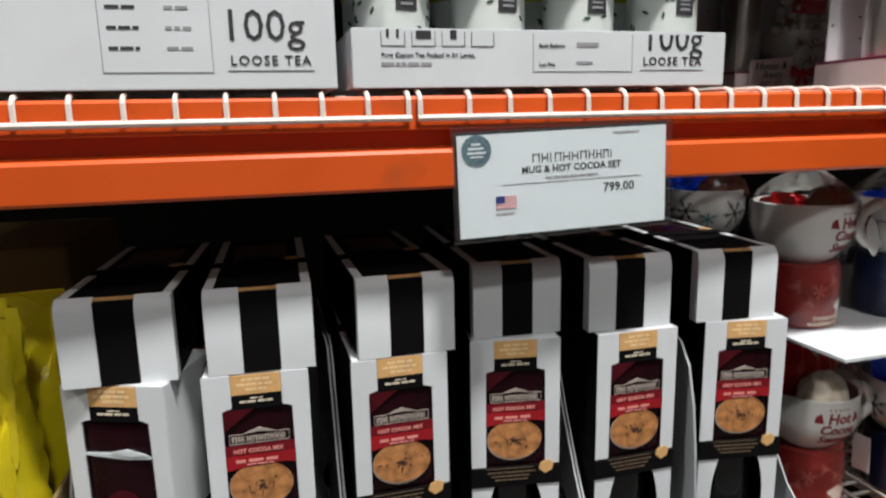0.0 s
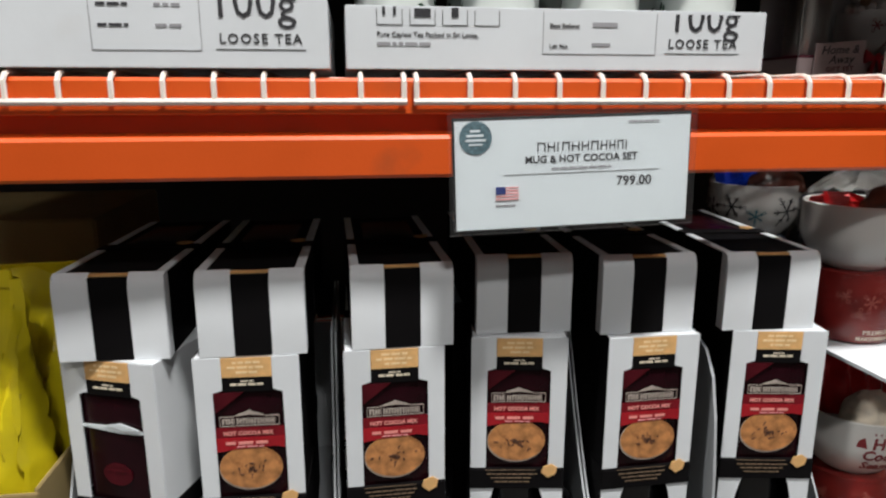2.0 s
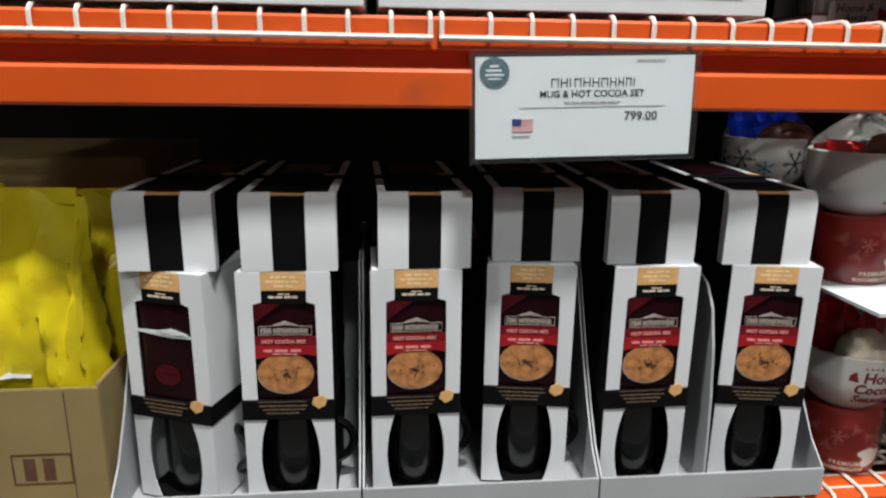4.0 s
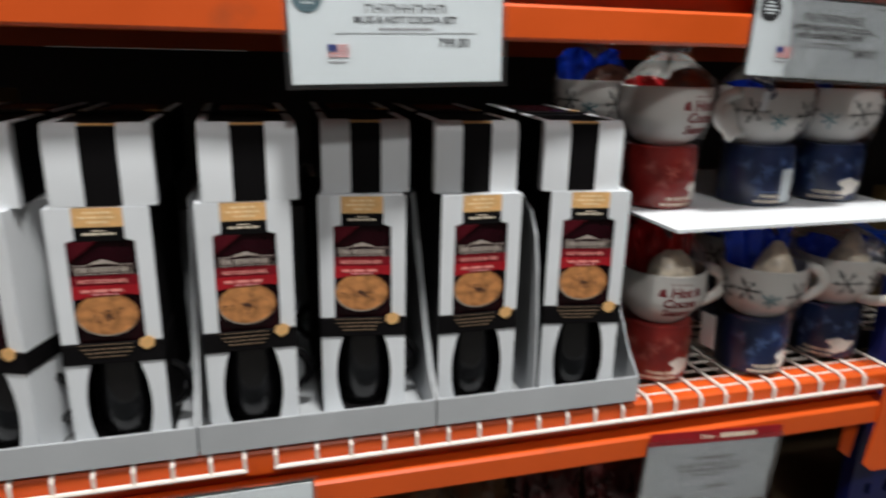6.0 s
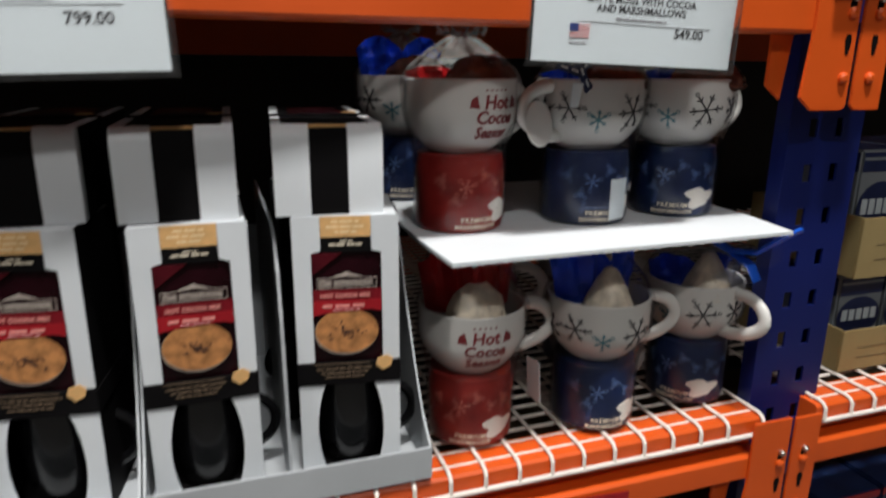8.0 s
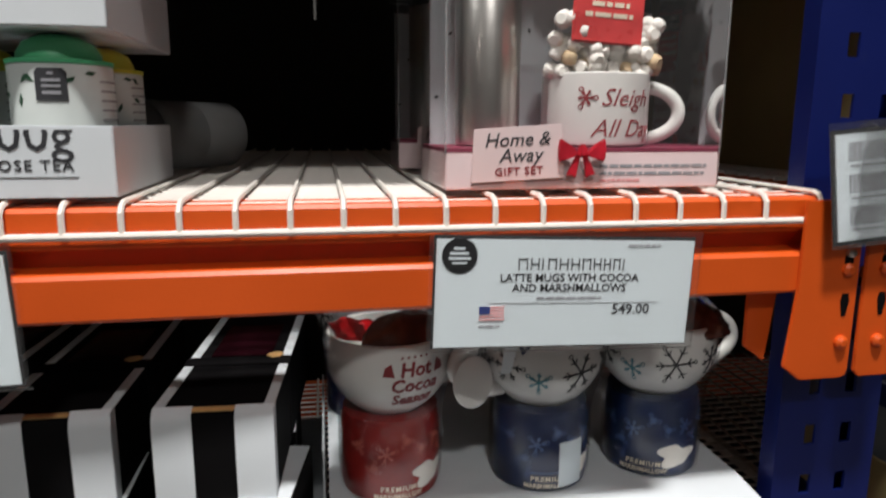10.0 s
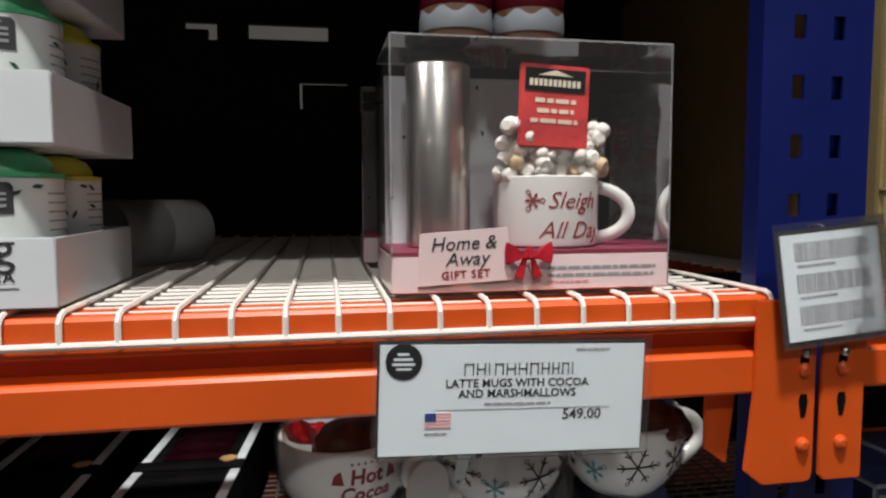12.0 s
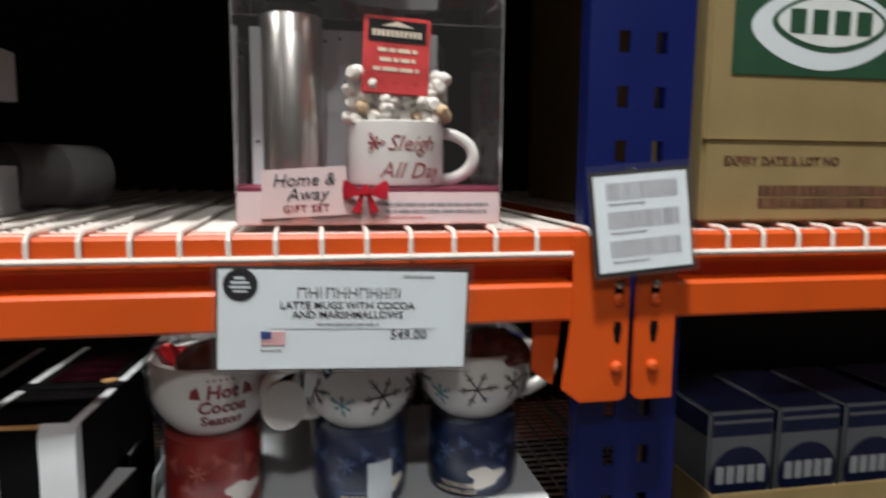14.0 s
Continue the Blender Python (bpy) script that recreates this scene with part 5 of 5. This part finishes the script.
def tea_tray(x0, x1, y0, z, seed, high=0.055, front="100g", cans=True, depth=0.20, tall=None):
    rng = random.Random(seed)
    w = x1 - x0
    t = thing("tea_tray", "white card tray printed 100g loose tea" + (", filled with canisters" if cans else ""), "tea tray", "tea trays", pose(x0, y0, z, 0, 0, rng.uniform(-0.6, 0.6)))
    hf = tall or high
    part("base", bm_box(0.002, w - 0.002, 0.002, depth - 0.002, 0, 0.003), WHITECARD, t)
    f = part("front_wall", bm_box(0, w, 0, 0.0025, 0, hf, 0.0008), WHITECARD, t)
    part("back_wall", bm_box(0, w, depth - 0.0025, depth, 0, high, 0.0008), WHITECARD, t)
    for x in (0, w - 0.0025):
        part("side_wall", bm_box(x, x + 0.0025, 0.0026, depth - 0.0026, 0, high, 0.0008), WHITECARD, t)
    a, b = -0.0005, 0.0
    cut = hf - 0.003
    bx = w * 0.84 if tall is None else w - 0.055
    if front:
        if tall:
            part("weight_print", moved(bm_text("100g", 0.036, 0.0006), bx - 0.005, -0.0003, 0.040), INK, f)
        else:
            words = bm_text("100g", 0.036, 0.0006)
            moved(words, bx, -0.0003, 0.034)
            g = words.verts[:] + words.edges[:] + words.faces[:]
            bmesh.ops.bisect_plane(words, geom=g, plane_co=(0, 0, cut), plane_no=(0, 0, 1), clear_outer=True)
            part("weight_print", words, INK, f)
        part("tea_print", moved(bm_text("LOOSE TEA", 0.0112, 0.0006, bold=0.0001, spacing=1.2), bx, -0.0003, 0.020), INK, f)
        part("underline", bm_bars([(bx - 0.036, bx + 0.036, 0.0150, 0.0155)], a, b), INK, f)
        l, r2, tt = (bx - 0.132, bx - 0.047, 0.076) if tall else (bx - 0.150, bx - 0.045, min(0.050, cut))
        part("info_frame", bm_bars([(l, r2, 0.014, 0.0145), (l, l + 0.0005, 0.0145, tt), (r2 - 0.0005, r2, 0.0145, tt)] + ([(l, r2, tt, tt + 0.0005)] if tall else []), a, b), GREYINK, f)
        if tall is None:
            part("info_print", moved(bm_text("Best Before:", 0.0055, 0.0006, "LEFT"), l + 0.006, -0.0003, 0.036), INK, f)
            part("info_print", moved(bm_text("Lot No.", 0.0055, 0.0006, "LEFT"), l + 0.006, -0.0003, 0.019), INK, f)
            part("stamp", bm_bars([(l + 0.045, l + 0.068, 0.037, 0.041), (l + 0.045, l + 0.062, 0.021, 0.0235)], a, b), GREYINK, f)
            for k in range(4):
                ox = 0.026 + 0.028 * k
                o = bm_bars([(ox, ox + 0.022, 0.0365, 0.037), (ox, ox + 0.0005, 0.037, cut), (ox + 0.0215, ox + 0.022, 0.037, cut)], a, b)
                if k < 3:
                    merge(o, bm_bars([[(ox + 0.005, ox + 0.0075, 0.044, 0.051), (ox + 0.014, ox + 0.0165, 0.044, 0.051)], [(ox + 0.004, ox + 0.018, 0.043, 0.050)], [(ox + 0.008, ox + 0.014, 0.043, 0.051)]][k], a, b))
                part("handling_mark", o, INK, f)
            part("fine_print", moved(bm_text("Pure Ceylon Tea Packed in Sri Lanka,", 0.0058, 0.0006, "LEFT"), 0.026, -0.0003, 0.027), INK, f)
            part("fine_print", word_bars(0.026, 0.075, 0.0195, 0.003, rng, a, b, 0.008), GREYINK, f)
        else:
            for k in range(3):
                zz = 0.072 - 0.016 * k
                part("info_print", word_bars(l + 0.006, l + 0.03, zz - 0.008, 0.0025, rng, a, b, 0.008), INK, f)
                part("info_print", word_bars(l + 0.05, l + 0.07, zz - 0.008, 0.0025, rng, a, b, 0.01), GREYINK, f)
    if cans:
        n = max(1, int((w - 0.012) / 0.088))
        for k in range(n):
            for row in range(2):
                lid = GREENLID if row == 0 else YELLOWLID
                canister(t, x0 + 0.046 + (w - 0.092) * k / max(1, n - 1), y0 + 0.05 + 0.09 * row, z + 0.0035, lid, seed * 10 + k * 2 + row)
    return t


tea_tray(-0.318, 0.064, 0.606, UP + 0.001, 1, 0.055, tall=0.13, cans=False)
tea_tray(0.078, 0.460, 0.606, UP + 0.001, 2, 0.052)
tea_tray(-0.318, 0.064, 0.612, UP + 0.132, 3, 0.055, front="")
tea_tray(0.078, 0.462, 0.612, UP + 0.121, 4, 0.052, front="")
tea_tray(0.078, 0.458, 0.618, UP + 0.241, 5, 0.07, cans=False, front="")
# Pale canister in grey card: the shade under the tea is in its colour.
roll = thing("paper_roll", "pale round canister lying on the wire deck, greyed for shade", "canister", m=pose(0.452, 0.93, UP + 0.0405, 90, 0, -38))
part("body", bm_lathe([(0.037, -0.06), (0.039, -0.057), (0.039, 0.0), (0.0385, 0.0008), (0.039, 0.0016), (0.039, 0.049), (0.037, 0.051)], 40), GREYCARD, roll, smooth=True)
part("end_cap", bm_lathe([(0.0396, 0.046), (0.0402, 0.048), (0.0402, 0.058), (0.038, 0.061), (0.034, 0.060), (0.033, 0.057)], 40), GREYCARD, roll, smooth=True)


# ---- cartons and bags ----
def carton(x0, x1, y0, y1, z0, z1, yaw=0, label="closed brown corrugated carton", material=None, name="carton", group=""):
    c = thing(name, label, "carton", group, pose(x0, y0, z0, 0, 0, yaw))
    w, d, h = x1 - x0, y1 - y0, z1 - z0
    body = bm_box(0, w, 0, d, 0, h, 0.003)
    part("body", body, material or KRAFT, c)
    return c


big = carton(1.168, 1.60, 0.628, 1.20, UP + 0.001, 1.86, 0, "large brown carton with a dark green printed panel")
part("lid_edge", bm_box(-0.001, 0.424, -0.0018, 0.003, 0.085, 0.0875, 0.0006), KRAFT, big)
panel = part("green_panel", bm_box(0.026, 0.40, -0.0012, -0.0002, 0.151, 0.30), GREENPRINT, big, "dark green printed panel")
def ellipse(cx, cz, rx, rz, steps=40):
    return [(cx + rx * math.cos(2 * math.pi * k / steps), cz + rz * math.sin(2 * math.pi * k / steps) * (1 - 0.12 * math.cos(4 * math.pi * k / steps))) for k in range(steps)]


mark = part("oval_mark", bm_prism(ellipse(0.131, 0.200, 0.086, 0.038), -0.0016, -0.0012), PAPER, panel, "plain white oval mark")
part("inner_oval", bm_prism(ellipse(0.136, 0.205, 0.068, 0.026), -0.0020, -0.0016), GREENPRINT, mark)
part("inner_patch", bm_prism(ellipse(0.136, 0.206, 0.062, 0.022), -0.0024, -0.0020), CANWHITE, mark)
for k in range(4):
    part("plain_bar", bm_box(0.088 + 0.026 * k, 0.106 + 0.026 * k, -0.0028, -0.0024, 0.194, 0.218), GREENPRINT, mark)
part("carton_print", moved(bm_text("EXPIRY DATE & LOT NO", 0.0125, 0.0006, "LEFT", bold=0.0003), 0.023, -0.0004, 0.060), BROWNFOOD, big)
rngb = random.Random(21)
for k in range(2):
    part("carton_print", word_bars(0.066, 0.25, 0.028 - 0.013 * k, 0.0105, rngb, -0.0006, 0.0, 0.007), BROWNFOOD, big)


def pack(x, y, z, w, d, h):
    p = thing("cocoa_pack", "grey-white pack with a navy oval in a kraft tray", "pack", "packs in kraft trays", pose(x, y, z))
    body = part("body", bm_box(0, w, 0, d, 0, h, 0.003), PACKGREY, p)
    part("navy_top", bm_box(-0.0006, w + 0.0006, -0.0006, d + 0.0006, h - 0.034, h + 0.0006, 0.004), NAVYPRINT, p)
    part("pale_stripe", bm_box(0.004, w - 0.004, -0.0012, d * 0.3, h - 0.014, h - 0.010), PACKGREY, p)
    el = part("oval_label", bm_prism([(w * 0.5 + w * 0.47 * math.cos(2 * math.pi * k / 28), h * 0.5 + h * 0.24 * math.sin(2 * math.pi * k / 28)) for k in range(28)], -0.0012, -0.0002), NAVYPRINT, p, "navy oval label")
    for k in range(5):
        part("plain_bar", bm_box(w * (0.12 + 0.16 * k), w * (0.12 + 0.16 * k) + w * 0.12, -0.0018, -0.0012, h * 0.47, h * 0.60), PAPER, el)
    return p


def kraft_tray(x, y, z, w, d, h):
    t = thing("kraft_tray", "brown kraft display tray holding grey-white packs", "display tray", "kraft trays", pose(x, y, z))
    part("base", bm_box(0.003, w - 0.003, 0.003, d - 0.003, 0, 0.003), KRAFT, t)
    part("front_wall", bm_box(0, w, 0, 0.003, 0, h, 0.0008), KRAFT, t)
    part("back_wall", bm_box(0, w, d - 0.003, d, 0, h, 0.0008), KRAFT, t)
    for sx in (0, w - 0.003):
        part("side_wall", bm_box(sx, sx + 0.003, 0.0031, d - 0.0031, 0, h + 0.001, 0.0008), KRAFT, t)
    part("window_line", bm_bars([(0.03, w - 0.03, h * 0.55, h * 0.56), (0.03, w - 0.03, h * 0.3, h * 0.31)], -0.0006, 0), DARKKRAFT, t)
    return t


for tier, tz in enumerate((LOW + 0.001, LOW + 0.139)):
    for col in range(2):
        tx = 1.222 + 0.30 * col
        kraft_tray(tx, 0.660, tz, 0.296, 0.2, 0.062 if tier == 0 else 0.085)
        for k in range(3):
            pack(tx + 0.014 + 0.093 * k, 0.690, tz + 0.0035, 0.086, 0.15, 0.128 if tier == 0 else 0.168)

box_left = thing("open_carton", "open brown carton holding yellow pouches", "carton", m=pose(-0.52, 0.622, LOW + 0.0015))
lw, ld, lh = 0.298, 0.26, 0.157
front = part("front_wall", bm_box(0, lw, 0, 0.004, 0, lh, 0.001), KRAFT, box_left)
part("back_wall", bm_box(0, lw, ld - 0.004, ld, 0, lh, 0.001), KRAFT, box_left)
part("base", bm_box(0.004, lw - 0.004, 0.004, ld - 0.004, 0, 0.004), KRAFT, box_left)
for sx in (0, lw - 0.004):
    part("side_wall", bm_box(sx, sx + 0.004, 0.0041, ld - 0.0041, 0, lh + 0.003, 0.001), KRAFT, box_left)
part("carton_print", bm_bars([(0.20, 0.262, 0.045, 0.0465), (0.20, 0.262, 0.08, 0.0815), (0.20, 0.2015, 0.0465, 0.08), (0.2605, 0.262, 0.0465, 0.08), (0.212, 0.224, 0.05, 0.076), (0.232, 0.244, 0.05, 0.076)], -0.0006, 0), BROWNFOOD, front)
part("crease", bm_box(0.262, 0.2632, -0.0005, 0.0002, 0.0, lh - 0.004), DARKKRAFT, front)


def pouch(x, y, z, w, d, h, yaw, material, label, name="pouch", group="", lean=0.0):
    """A filled pillow pouch with a crimped top."""
    p = thing(name, label, "pouch", group, pose(x, y, z, lean, 0, yaw))
    bm = bmesh.new()
    nu, nv = 56, 44
    rng = random.Random(int(x * 1000) + int(y * 77))
    ph = [rng.uniform(0, 6) for _ in range(6)]
    rings = []
    for k in range(nv + 1):
        v = k / nv
        t = (math.sin(math.pi * min(1, v / 1.0)) ** 0.55 if v < 0.5 else max(0.02, (math.cos(math.pi * (v - 0.5))) ** 0.8))
        t = max(t, 0.25 if v < 0.1 else 0.02)
        ring = []
        for i in range(nu):
            a = 2 * math.pi * i / nu
            ww = w / 2 * (1 - 0.06 * math.sin(math.pi * v))
            xx = ww * (abs(math.cos(a)) ** 0.75) * (1 if math.cos(a) > 0 else -1)
            yy = d / 2 * t * math.sin(a)
            wob = 0.024 * (noise.noise(Vector((2.2 * math.cos(a) + ph[0], 2.2 * math.sin(a), 2.0 * v + ph[1]))) + 0.7 * abs(noise.noise(Vector((6 * math.cos(a) + ph[2], 6 * math.sin(a), 3.5 * v + ph[3])))))
            wob -= 0.016 * abs(noise.noise(Vector((9 * math.cos(a) + 5 * v + ph[4], 4 * math.sin(a), 5.0 * v - 6 * math.cos(a) + ph[5]))))
            ring.append(bm.verts.new((xx + wob * 0.5, yy + wob * t + 0.004 * math.sin(xx * 80 + ph[2]) * v, h * v + 0.004 * math.sin(xx * 40 + ph[3]) * v)))
        rings.append(ring)
    for a, b in zip(rings, rings[1:]):
        for i in range(nu):
            bm.faces.new((a[i], a[(i + 1) % nu], b[(i + 1) % nu], b[i]))
    bm.faces.new(list(reversed(rings[0])))
    bm.faces.new(rings[-1])
    part("bag", bm, material, p, smooth=True)
    return p


YZ = LOW + 0.006
for px, py, ph2, pyaw in ((-0.305, 0.675, 0.352, -4), (-0.285, 0.765, 0.335, 6), (-0.44, 0.69, 0.33, 5), (-0.43, 0.78, 0.34, -5)):
    yb = pouch(px, py, YZ, 0.145, 0.075, ph2, pyaw, YELLOWBAG, "glossy yellow foil pouch standing in an open carton", group="yellow pouches")
    part("seal_strip", bm_box(-0.066, 0.066, -0.002, 0.002, ph2 - 0.012, ph2 + 0.006, 0.001), YELLOWBAG, yb)
scrap = thing("paper_scrap", "crumpled white paper scrap on the carton's edge", "paper scrap", m=pose(-0.335, 0.632, 1.0645, 0, 0, 20))
sc = bmesh.new()
for gx in range(6):
    for gy in range(4):
        sc.verts.new((0.016 * gx - 0.04, 0.012 * gy - 0.014, 0.006 + 0.012 * abs(noise.noise(Vector((gx * 0.9, gy * 1.3, 2.0))))))
sc.verts.ensure_lookup_table()
for gx in range(5):
    for gy in range(3):
        sc.faces.new([sc.verts[q] for q in (gx * 4 + gy, gx * 4 + gy + 4, gx * 4 + gy + 5, gx * 4 + gy + 1)])
bmesh.ops.solidify(sc, geom=sc.faces[:], thickness=0.002)
part("sheet", sc, WHITECARD, scrap)
carton(-0.62, -0.262, 0.95, 1.25, LOW + 0.001, 1.268, 0, "plain brown carton at the back of the shelf")

# lowest shelf
FILMBAG = mat("wine_film_bag", (0.06, 0.015, 0.015), 0.25, vary=0.6, scale=18, bump=0.5, bump_scale=20, stain=((0.5, 0.35, 0.25), 16, 0.62, 0.7))
SNACK = mat("brown_film_bag", (0.1, 0.06, 0.03), 0.25, vary=0.6, scale=16, bump=0.5, bump_scale=20, stain=((0.45, 0.36, 0.25), 14, 0.64, 0.8))
low_x = [0.30, 0.42, 0.54, 0.66, 0.78, 0.90]
for k, px in enumerate(low_x):
    carton(px - 0.057, px + 0.057, 0.66, 0.86, 0.3735, 0.56, 0, "brown carton on the lowest shelf", name="low_carton", group="low cartons")
    pouch(px, 0.71, 0.561, 0.115, 0.075, 0.175 + 0.012 * (k % 3), (k * 37) % 20 - 10, SNACK if k < 2 else FILMBAG, "shiny brown and red sweet bag on a carton", name="sweet_bag", group="sweet bags", lean=-4)
for k in range(4):
    px = 1.24 + 0.125 * k
    b = carton(px, px + 0.118, 0.66, 0.82, 0.3735, 0.69, 0, "blue printed milk drink box on the lowest shelf", material=TINBLUE, name="drink_box", group="drink boxes")
    part("pale_panel", bm_box(0.02, 0.098, -0.0012, 0.0, 0.20, 0.30, 0.0006), PACKGREY, b)
    part("red_panel", bm_box(0.0, 0.118, -0.001, 0.0, 0.302, 0.314, 0.0004), REDBAND, b)
    part("box_print", bm_bars([(0.028, 0.09, 0.265, 0.28), (0.03, 0.08, 0.235, 0.245), (0.035, 0.07, 0.21, 0.22)], -0.0018, -0.0012), BLUEINK, b)
for ob in list(bpy.data.objects):
    if ob.name.startswith("ribbon_bow"):
        for key in list(ob.keys()):
            del ob[key]
